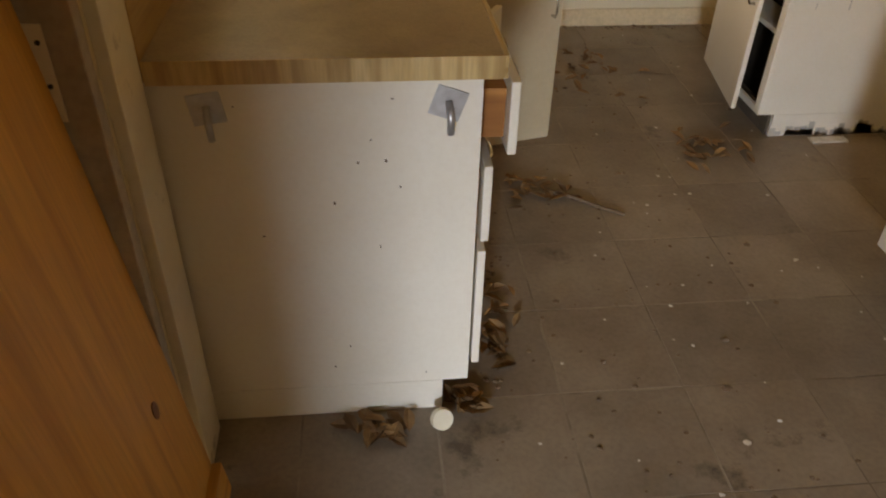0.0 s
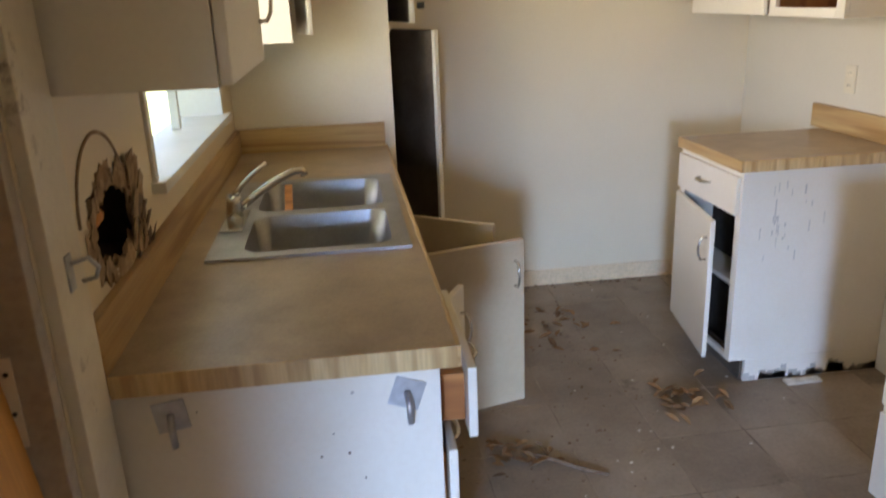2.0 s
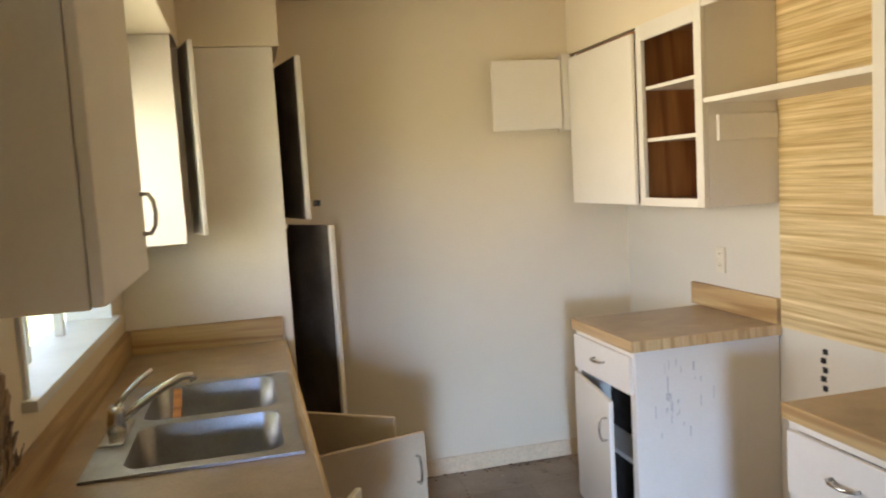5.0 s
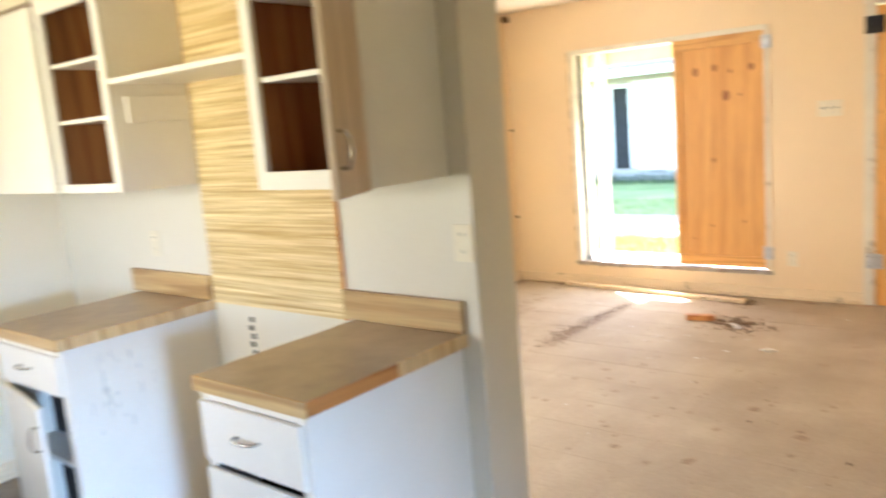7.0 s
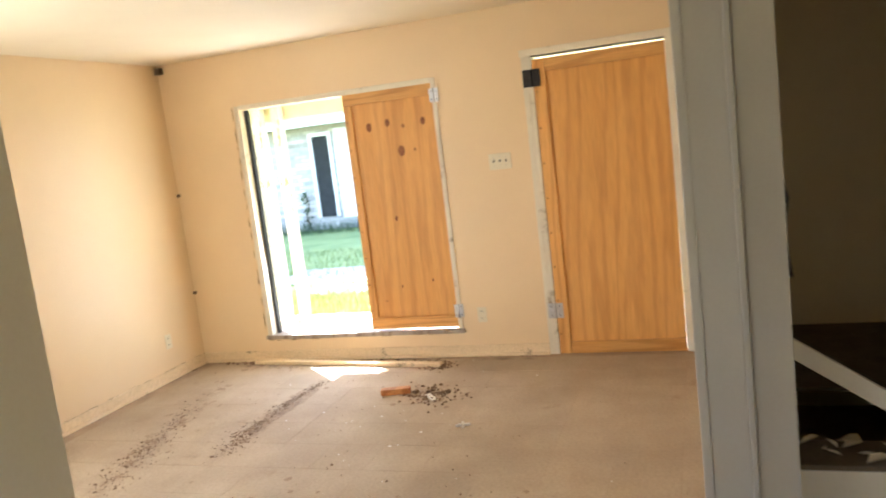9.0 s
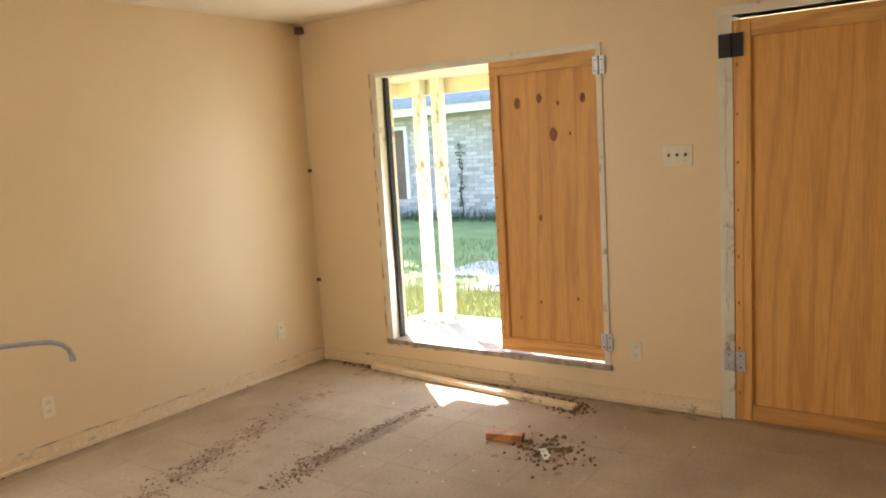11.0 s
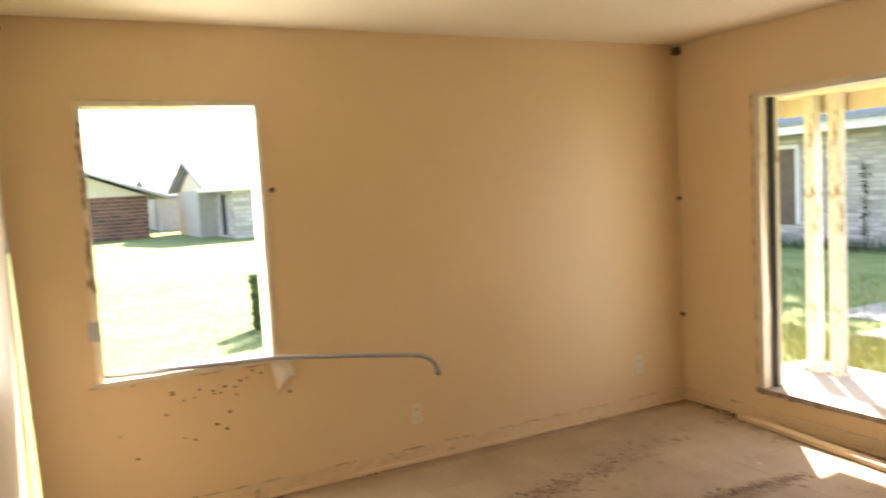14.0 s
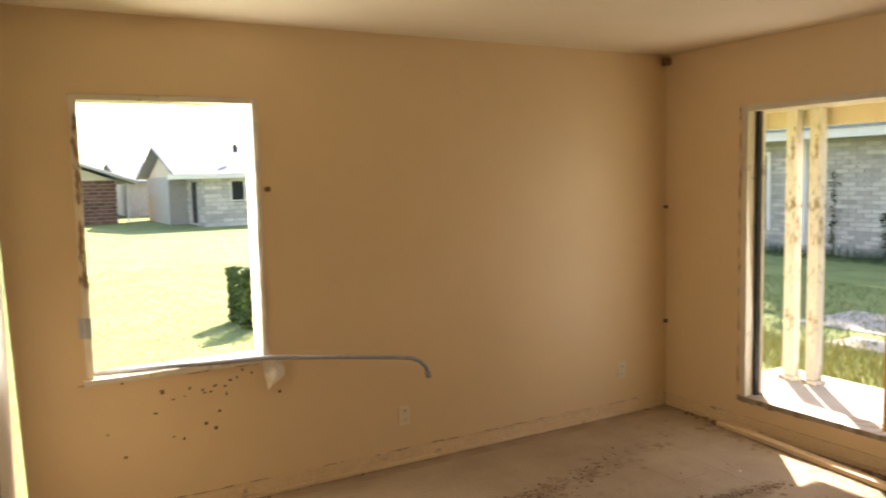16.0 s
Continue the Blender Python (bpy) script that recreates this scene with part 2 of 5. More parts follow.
M["peel"] = mat("peeling_white_paint", (0.80, 0.77, 0.70), (0.72, 0.68, 0.6), rough=0.6, scale=13, fine=80, stretch=(1, 1, 0.35), bump=0.4, stain=(0.26, 0.20, 0.09), stain_amt=0.19)
M["soffit"] = mat("cream_soffit_board", (0.78, 0.70, 0.52), (0.7, 0.62, 0.45), rough=0.6, scale=4, grain=0.955)
M["wbrick"] = mat("whitewashed_brick", (0.62, 0.60, 0.56), (0.5, 0.47, 0.43), rough=0.85, scale=6, fine=60, bump=0.3, stain=(0.34, 0.25, 0.2), stain_amt=0.04, spread=0.12)
M["rbrick"] = mat("red_brick", (0.33, 0.16, 0.10), (0.24, 0.11, 0.07), rough=0.85, scale=6, fine=60, bump=0.3, spread=0.2)
M["mortar"] = mat("grey_mortar", (0.48, 0.45, 0.41), (0.38, 0.36, 0.33), rough=0.9, scale=10)
M["shingle"] = mat("grey_shingles", (0.30, 0.33, 0.38), (0.22, 0.25, 0.29), rough=0.9, scale=6, fine=60, stretch=(1, 1, 1), bump=0.5)
M["white"] = mat("white_fascia_paint", (0.8, 0.79, 0.76), (0.7, 0.69, 0.66), rough=0.55, scale=4, grain=0.955)
M["board"] = mat("brown_boarding", (0.20, 0.14, 0.10), (0.15, 0.10, 0.07), rough=0.8, scale=5)
# Flat near-black for panels that imitate the shade within house openings.
M["void"] = mat("opening_shade_black", (0.03, 0.03, 0.03), (0.02, 0.02, 0.02), rough=0.9)

# ---- building helpers ----


def bm_box(bm, lo, hi, bevel=0.0):
    """One box, with optional bevelled edges, added to bm."""
    got = bmesh.ops.create_cube(bm, size=1.0)["verts"]
    c = [(a + b) / 2 for a, b in zip(lo, hi)]
    s = [max(b - a, 1e-4) for a, b in zip(lo, hi)]
    for v in got:
        v.co = Vector((v.co.x * s[0] + c[0], v.co.y * s[1] + c[1], v.co.z * s[2] + c[2]))
    if bevel:
        es = list({e for v in got for e in v.link_edges})
        bmesh.ops.bevel(bm, geom=es, offset=bevel, segments=2, affect="EDGES", profile=0.6)
    return bm


def boxes(*items, bevel=0.0):
    bm = bmesh.new()
    for lo, hi in items:
        bm_box(bm, lo, hi, bevel)
    return bm


def slab(z0, z1, x0, x1, y0, y1, holes):
    """A horizontal board with rectangular holes (xa, xb, ya, yb), as one piece."""
    bm = wall_mesh(0, z0, z1, x0, x1, y0, y1, holes)
    for v in bm.verts:
        v.co = Vector((v.co.y, v.co.z, v.co.x))
    bmesh.ops.recalc_face_normals(bm, faces=bm.faces)
    return bm


def mesh_of(bm, name, material):
    me = bpy.data.meshes.new(name)
    bm.to_mesh(me)
    bm.free()
    me.materials.append(material)
    return me


def part(name, bm, material, parent=None, label=""):
    """Links bm as one mesh object, under parent if there is one."""
    ob = new(name, mesh_of(bm, name, material))
    if parent:
        ob.parent = parent
    if label:
        ob["label"] = label
    return ob


def thing(name, x, y, z, label, category, group="", kind="", rz=0):
    """An Empty at the base of a thing, which parents its parts."""
    ob = new(name)
    ob.empty_display_size = 0.05
    ob.matrix_basis = pose(x, y, z, 0, 0, rz)
    return tagged(ob, label, category, group, kind)


def solid(name, bm, material, label, category, kind="", group=""):
    return tagged(part(name, bm, material), label, category, group, kind)


def tube(points, radius, sides=10, taper=1.0):
    """A bent tube along points."""
    bm = bmesh.new()
    pts = [Vector(p) for p in points]
    rings = []
    for i, p in enumerate(pts):
        d = (pts[min(i + 1, len(pts) - 1)] - pts[max(i - 1, 0)]).normalized()
        a = d.orthogonal().normalized() if i == 0 else (rings[-1][1] - d * rings[-1][1].dot(d)).normalized()
        b = d.cross(a)
        r = radius * (1 + (taper - 1) * i / max(1, len(pts) - 1))
        vs = [bm.verts.new(p + r * (math.cos(2 * math.pi * k / sides) * a + math.sin(2 * math.pi * k / sides) * b)) for k in range(sides)]
        rings.append((vs, a))
    for (r0, _), (r1, _) in zip(rings, rings[1:]):
        for k in range(sides):
            f = bm.faces.new((r0[k], r0[(k + 1) % sides], r1[(k + 1) % sides], r1[k]))
            f.smooth = True
    bm.faces.new(list(reversed(rings[0][0])))
    bm.faces.new(rings[-1][0])
    return bm


def disc(bm, m, radius, depth, sides=12):
    got = bmesh.ops.create_cone(bm, cap_ends=True, segments=sides, radius1=radius, radius2=radius * 0.92, depth=depth, matrix=m)
    return got


def wall_x(name, x0, x1, y0, y1, z0, z1, holes, material, label):
    """A wall of thickness x0..x1 along y with rectangular holes (ya, yb, za, zb)."""
    return tagged(part(name, wall_mesh(0, x0, x1, y0, y1, z0, z1, holes), material), label, "wall", kind="structure")


def wall_y(name, y0, y1, x0, x1, z0, z1, holes, material, label):
    return tagged(part(name, wall_mesh(1, y0, y1, x0, x1, z0, z1, holes), material), label, "wall", kind="structure")


def wall_mesh(axis, t0, t1, a0, a1, z0, z1, holes):
    """A grid of cells with the holes left out, joined without inner faces."""
    us = sorted({a0, a1, *(h[0] for h in holes), *(h[1] for h in holes)})
    vs = sorted({z0, z1, *(h[2] for h in holes), *(h[3] for h in holes)})
    bm = bmesh.new()
    P = {}

    def vert(t, u, v):
        key = (t, u, v)
        if key not in P:
            P[key] = bm.verts.new((t, u, v) if axis == 0 else (u, t, v))
        return P[key]

    def full(i, j):
        if not (0 <= i < len(us) - 1 and 0 <= j < len(vs) - 1):
            return False
        u, v = (us[i] + us[i + 1]) / 2, (vs[j] + vs[j + 1]) / 2
        return not any(h[0] < u < h[1] and h[2] < v < h[3] for h in holes)

    for i in range(len(us) - 1):
        for j in range(len(vs) - 1):
            if not full(i, j):
                continue
            ua, ub, va, vb = us[i], us[i + 1], vs[j], vs[j + 1]
            for t in (t0, t1):
                bm.faces.new([vert(t, u, v) for u, v in ((ua, va), (ub, va), (ub, vb), (ua, vb))])
            for (di, dj), (p, q) in {(-1, 0): ((ua, va), (ua, vb)), (1, 0): ((ub, va), (ub, vb)), (0, -1): ((ua, va), (ub, va)), (0, 1): ((ua, vb), (ub, vb))}.items():
                if not full(i + di, j + dj):
                    bm.faces.new([vert(t0, *p), vert(t0, *q), vert(t1, *q), vert(t1, *p)])
    bmesh.ops.recalc_face_normals(bm, faces=bm.faces)
    return bm


def bow_handle(parent, p, along, out, length=0.09, material=None):
    """A small bow pull centred at p, along a unit direction, standing out."""
    a, o, p = Vector(along), Vector(out), Vector(p)
    pts = [p - a * length / 2, p - a * length / 2 + o * 0.018, p - a * length * 0.3 + o * 0.028, p + o * 0.031, p + a * length * 0.3 + o * 0.028, p + a * length / 2 + o * 0.018, p + a * length / 2]
    return part("handle", tube(pts, 0.005, 8), material or M["chrome"], parent, "chrome bow handle")


# ---- floors and ground ----
CEIL, KCEIL, LEFT, FRONT = 2.52, 2.48, 2.72, 6.96
PX0, PX1, PEND = 2.575, 2.775, -0.075
floor_k = tagged(part("floor_kitchen", boxes(((-0.15, -2.0, -0.12), (2.70, BACK, -0.001)), ((-1.74, REAR - 0.14, -0.12), (2.70, -2.001, -0.001))), M["grout"]), "worn brown kitchen floor of square vinyl tiles", "floor", kind="structure")
floor_l = tagged(part("floor_living", boxes(((2.70, REAR - 0.14, -0.12), (FRONT + 0.14, LEFT, -0.001))), M["lgrout"]), "dusty tan living room floor of square tiles", "floor", kind="structure")
ceiling_k = tagged(part("ceiling_kitchen", boxes(((-0.15, -2.0, KCEIL), (PX1 - 0.1, BACK + 0.1, KCEIL + 0.25)), ((-1.74, REAR - 0.14, KCEIL), (PX1 - 0.1, -2.001, KCEIL + 0.25))), M["ceiling"]), "cream painted flat kitchen ceiling", "ceiling", kind="structure")
ceiling_l = tagged(part("ceiling_living", boxes(((PX1 - 0.1, REAR - 0.14, CEIL), (FRONT + 0.14, LEFT + 0.14, CEIL + 0.2))), M["ceiling"]), "cream painted flat living room ceiling", "ceiling", kind="structure")

# ---- walls ----
# Unseen alcove, added so its corner cuts the rear light's left edge.
wall_x("wall_rear_left", -1.74, -1.60, REAR, -1.86, -0.1, 2.73, [], M["kwall"], "unseen cream wall of an alcove added for the rear light")
wall_y("wall_rear_return", -2.0, -1.86, -1.60, -0.14, -0.1, 2.73, [], M["kwall"], "unseen cream return wall added to trim the rear light")
wall_x("wall_sink", -0.14, 0.0, -2.0, BACK, -0.1, 2.73, [(-1.05, -0.16, -0.1, 2.05), (0.60, 1.80, 1.13, 1.98), (0.11, 0.40, 1.04, 1.21)], M["kwall"], "cream kitchen wall behind the sink, with a broken hole")
wall_y("wall_kitchen_back", BACK, BACK + 0.14, -0.14, PX0, -0.1, 2.73, [], M["kwall"], "bare cream kitchen end wall")
wall_x("wall_partition", PX0, PX1, PEND, LEFT, -0.004, 2.73, [], M["gloss"], "glossy cream partition between kitchen and living room")
wall_y("wall_lawn", LEFT, LEFT + 0.14, PX1 + 0.05, FRONT + 0.14, -0.1, 2.73, [(3.115, 3.99, 0.76, 2.125)], M["wall"], "cream living room wall with an unglazed window opening")
wall_x("wall_front", FRONT, FRONT + 0.14, -2.95, LEFT, -0.1, 2.73, [(0.355, 2.05, 0.215, 2.10), (-1.27, -0.37, -0.004, 2.15)], M["wall"], "cream front wall with a boarded window and a doorway")
CX = 3.90
# Unseen wall; its opening is placed to suit the bluish light in the kitchen.
wall_y("wall_behind", REAR - 0.14, REAR, -1.74, CX + 0.11, -0.004, 2.73, [(-0.95, 0.05, 0.25, 1.75)], M["kwall"], "unseen cream wall behind, with a window opening placed for the light")
wall_y("wall_closet_side", -2.95, -2.81, CX + 0.11, FRONT, -0.004, 2.73, [], M["kwall"], "plain grey-cream closet side wall")
wall_x("wall_closet", CX, CX + 0.11, REAR, -1.402, -0.004, 2.73, [(-2.6, -1.66, -0.004, 2.08)], M["kwall"], "grey-cream wall with a doorway to a dark closet")
wall_y("wall_living_side", -1.51, -1.40, CX + 0.11, FRONT, -0.004, 2.73, [], M["wall"], "cream living room side wall")
wall_x("wall_closet_back", 5.9, 6.0, -2.81, -1.51, -0.004, 2.73, [], M["kwall"], "dim grey closet back wall")
# Corner piece that leaves a slit, wider towards the floor.
bm = bmesh.new()
ends = [[bm.verts.new((x, y, z)) for x, z in ((PX1, 1.62), (PX1 + 0.0495, -0.1), (PX1 + 0.0495, 2.73), (PX1, 2.73))] for y in (LEFT, LEFT + 0.14)]
for k in range(4):
    bm.faces.new((ends[0][k], ends[0][(k + 1) % 4], ends[1][(k + 1) % 4], ends[1][k]))
bm.faces.new(ends[0])
bm.faces.new(ends[1])
bmesh.ops.recalc_face_normals(bm, faces=bm.faces)
solid("wall_corner", bm, M["wall"], "cream wall corner with a widening slit open to the outside", "wall", "structure")
solid("soffit_right", boxes(((2.255, PEND + 0.07, 2.19), (PX0, BACK, KCEIL)), bevel=0.004), M["kwall"], "cream boxed soffit over the wall cabinets", "soffit", "structure")
solid("soffit_left", boxes(((0.0, 2.10, 2.18), (0.72, BACK, KCEIL)), ((0.0, -0.02, 2.18), (0.31, 2.10, KCEIL)), bevel=0.004), M["kwall"], "cream boxed soffit over the sink cabinets", "soffit", "structure")

# ---- openings and trim ----


def casing(name, items, label, material="trim"):
    ob = thing(name, *items[0][1][0], label, "trim", kind="structure")
    ob.matrix_basis = Matrix()
    for nm, span in items:
        part(nm, boxes(span, bevel=0.003), M[material], ob)
    return ob


w1 = casing("window_1", [("side_jamb", ((3.10, LEFT - 0.012, 0.755), (3.135, LEFT + 0.15, 2.13))), ("side_jamb", ((3.965, LEFT - 0.012, 0.755), (4.00, LEFT + 0.15, 2.13))),
                         ("head_jamb", ((3.135, LEFT - 0.010, 2.105), (3.965, LEFT + 0.15, 2.135))), ("window_sill", ((3.085, LEFT - 0.035, 0.735), (4.015, LEFT + 0.17, 0.765)))], "empty window frame with chipped cream paint, no glass")
w2 = casing("window_2", [("side_jamb", ((FRONT - 0.012, 2.01, 0.21), (FRONT + 0.16, 2.055, 2.105))), ("side_jamb", ((FRONT - 0.010, 0.35, 0.21), (FRONT + 0.16, 0.385, 2.105))),
                         ("head_jamb", ((FRONT - 0.008, 0.385, 2.07), (FRONT + 0.16, 2.01, 2.11))), ("window_sill", ((FRONT - 0.02, 0.34, 0.185), (FRONT + 0.17, 2.07, 0.218)))], "tall empty front window frame with peeling cream paint")
part("sash_track", boxes(((FRONT + 0.06, 1.985, 0.22), (FRONT + 0.10, 2.008, 2.07)), bevel=0.002), M["iron"], w2, "dark metal sash track")
w3 = casing("window_3", [("side_jamb", ((-0.15, 0.60, 1.13), (0.010, 0.63, 1.98))), ("side_jamb", ((-0.15, 1.77, 1.13), (0.010, 1.80, 1.98))), ("head_jamb", ((-0.15, 0.63, 1.95), (0.008, 1.77, 1.98))),
                         ("window_sill", ((-0.16, 0.58, 1.105), (0.035, 1.83, 1.132))), ("mullion", ((-0.12, 1.02, 1.132), (-0.09, 1.05, 1.95))), ("mullion", ((-0.12, 1.45, 1.132), (-0.09, 1.48, 1.95)))], "small kitchen window with white painted sill over the sink", "white")
d1 = casing("door_frame", [("side_jamb", ((FRONT - 0.015, -0.372, 0), (FRONT + 0.15, -0.30, 2.15))), ("side_jamb", ((FRONT - 0.015, -1.34, 0), (FRONT + 0.15, -1.268, 2.15))), ("head_jamb", ((FRONT - 0.012, -1.34, 2.15), (FRONT + 0.15, -0.29, 2.20)))], "chipped cream front door frame")
d2 = casing("door_frame", [("side_jamb", ((-0.15, -0.195, 0), (0.0, -0.161, 2.05))), ("casing_board", ((0.0, -0.15, 0), (0.022, -0.018, 2.10))), ("side_jamb", ((-0.15, -1.05, 0), (0.0, -1.01, 2.05))), ("head_jamb", ((-0.15, -1.01, 2.0), (0.012, -0.215, 2.06)))], "worn cream side door frame with screw holes")
for ob in d2.children:
    if ob.name.startswith("side_jamb"):
        ob.data.materials[0] = M["greyjamb"]
for ob in w2.children:
    if ob.name.startswith("window_sill"):
        ob.data.materials[0] = M["rawwood"]
        ob["label"] = "bare weathered grey sill"
part("strike_plate", boxes(((-0.085, -0.1985, 0.90), (-0.045, -0.1945, 1.05)), bevel=0.001), M["trim"], d2, "painted-over strike plate")
for k in range(4):
    part("screw", tube([(-0.075 + 0.02 * (k % 2), -0.2005, 0.925 + 0.033 * k), (-0.075 + 0.02 * (k % 2), -0.1975, 0.925 + 0.033 * k)], 0.004, 8), M["slot"], d2)
d3 = casing("closet_casing", [("casing_board", ((CX - 0.02, -1.66, 0), (CX - 0.001, -1.545, 2.14))), ("bead", ((CX - 0.034, -1.544, 0), (CX - 0.001, -1.526, 2.14))), ("corner_board", ((CX - 0.012, -1.525, 0), (CX - 0.001, -1.415, 2.5))), ("edge_board", ((CX - 0.014, -1.4145, 0), (CX + 0.09, -1.385, 2.5))), ("head_jamb", ((CX - 0.02, -2.7, 2.08), (CX - 0.001, -1.661, 2.14)))], "grey-cream closet door casing with chipped edge", "greycase")
# Unseen window, added to frame the rear lamps.
w4 = casing("window_4", [("side_jamb", ((-0.96, REAR - 0.145, 0.25), (-0.925, REAR + 0.01, 1.75))), ("side_jamb", ((0.025, REAR - 0.145, 0.25), (0.06, REAR + 0.01, 1.75))), ("head_jamb", ((-0.925, REAR - 0.145, 1.72), (0.025, REAR + 0.01, 1.755))), ("window_sill", ((-0.98, REAR - 0.16, 0.22), (0.08, REAR + 0.04, 0.252)))], "unseen rear window frame added round the fill lamps")

for nm, lo, hi in (("baseboard_lawn", (PX1 + 0.055, LEFT - 0.014, 0), (FRONT - 0.014, LEFT, 0.085)), ("baseboard_front", (FRONT - 0.014, -0.298, 0), (FRONT, LEFT, 0.085)), ("baseboard_kitchen", (0.70, BACK - 0.014, 0), (PX0, BACK, 0.09)), ("shoe_mould_lawn", (PX1 + 0.055, LEFT - 0.034, 0), (FRONT - 0.036, LEFT - 0.0145, 0.022)), ("shoe_mould_front", (FRONT - 0.034, -0.298, 0), (FRONT - 0.0145, LEFT - 0.036, 0.022))):
    solid(nm, boxes((lo, hi), bevel=0.004), M["base"], "dirty cream painted baseboard with scuffs", "baseboard", "structure")

# ---- sink run ----
cab = thing("sink_cabinet", 0, 0, 0, "white painted base cabinet under the sink, doors hanging open", "cabinet")
part("side_panel", boxes(((0.0, 0.004, 0.095), (0.615, 0.024, 0.872)), ((0.0, 0.004, 0.0), (0.555, 0.024, 0.0945)), bevel=0.002), M["cab"], cab, "white end panel with paint scuffs")
part("side_panel", boxes(((0.0, 2.08, 0.0), (0.555, 2.10, 0.872)), bevel=0.002), M["cab"], cab)
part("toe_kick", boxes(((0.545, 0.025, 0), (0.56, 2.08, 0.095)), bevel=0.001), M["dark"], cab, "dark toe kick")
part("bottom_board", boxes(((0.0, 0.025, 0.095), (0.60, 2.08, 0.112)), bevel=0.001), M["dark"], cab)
for y0, y1, z0, z1 in ((0.024, 0.06, 0.095, 0.872), (0.44, 0.48, 0.095, 0.872), (1.02, 1.06, 0.095, 0.872), (1.62, 1.66, 0.095, 0.872), (2.04, 2.08, 0.095, 0.872), (0.061, 2.039, 0.835, 0.872)):
    part("face_frame", boxes(((0.595, y0, z0), (0.615, y1, z1)), bevel=0.001), M["cab"], cab)
for k, (zb, zt, pull) in enumerate(((0.69, 0.845, 0.055), (0.48, 0.665, 0.012), (0.12, 0.455, 0.008))):
    dr = part("drawer", boxes(((0.617 + pull, 0.03, zb), (0.636 + pull, 0.46, zt)), bevel=0.004), M["cab"], cab)
    part("drawer_box", boxes(((0.2, 0.07, zb + 0.02), (0.616 + pull, 0.43, zt - 0.03)), bevel=0.001), M["orangewood"], dr, "bare wooden drawer box")
    bow_handle(dr, (0.636 + pull, 0.25, (zb + zt) / 2 + 0.01), (0, 1, 0), (1, 0, 0))


def swung_door(parent, name, hinge, width, z0, z1, degrees, material, handle=True, thick=0.019, sign=1, face=1):
    """A flat cabinet door of that width from a hinge point, turned about z; at 0 degrees it lies along +y (sign 1) or -y."""
    d = Vector((math.sin(radians(degrees)), sign * math.cos(radians(degrees)), 0))
    o = Vector((d.y, -d.x, 0)) * sign * face
    bm = boxes(((0, 0, z0), (thick, width, z1)), bevel=0.004)
    rot = Matrix(((o.x, d.x, 0, hinge[0]), (o.y, d.y, 0, hinge[1]), (0, 0, 1, 0), (0, 0, 0, 1)))
    bmesh.ops.transform(bm, matrix=rot, verts=bm.verts)
    bmesh.ops.recalc_face_normals(bm, faces=bm.faces)
    ob = part(name, bm, material, parent)
    if handle:
        bow_handle(ob, Vector((*hinge[:2], z1 - 0.12 if z0 < 0.6 else z0 + 0.12)) + d * (width - 0.035) + o * thick, (0, 0, 1), o)
    return ob


swung_door(cab, "door", (0.62, 1.06), 0.44, 0.12, 0.735, 75, M["tan"])
swung_door(cab, "door", (0.62, 1.60), 0.44, 0.12, 0.735, 55, M["tan"], sign=-1)
swung_door(cab, "door", (0.62, 0.50), 0.30, 0.40, 0.74, 28, M["cab"])

top = thing("worktop", 0, 0, 0.875, "worn brown laminate worktop with woodgrain edge", "worktop")
top.matrix_basis = Matrix()
part("surface", slab(0.876, 0.915, 0.022, 0.645, -0.012, 2.10, [(0.10, 0.615, 0.615, 1.455)]), M["top"], top)
part("end_edge", boxes(((0.022, -0.015, 0.872), (0.648, -0.0125, 0.916)), bevel=0.0005), M["edge"], top, "striped woodgrain laminate edge")
part("front_edge", boxes(((0.6455, -0.015, 0.872), (0.655, 2.10, 0.917)), bevel=0.003), M["edgeh"], top, "woodgrain laminate front edge")
part("backsplash", boxes(((0.0, -0.012, 0.876), (0.0215, 2.10, 1.02)), bevel=0.003), M["edgeh"], top, "woodgrain laminate backsplash")
part("backsplash", boxes(((0.023, 2.078, 0.916), (0.645, 2.099, 1.02)), bevel=0.003), M["edgex"], top, "woodgrain laminate end splash")

sink = thing("kitchen_sink", 0.36, 1.03, 0.915, "stainless steel double bowl kitchen sink, dusty", "sink")
sink.matrix_basis = Matrix()
B1, B2 = (0.635, 0.985), (1.04, 1.425)
part("rim", slab(0.9155, 0.923, 0.095, 0.622, 0.595, 1.475, [(0.185, 0.575, 0.635, 0.985), (0.185, 0.575, 1.04, 1.425)]), M["steel"], sink)


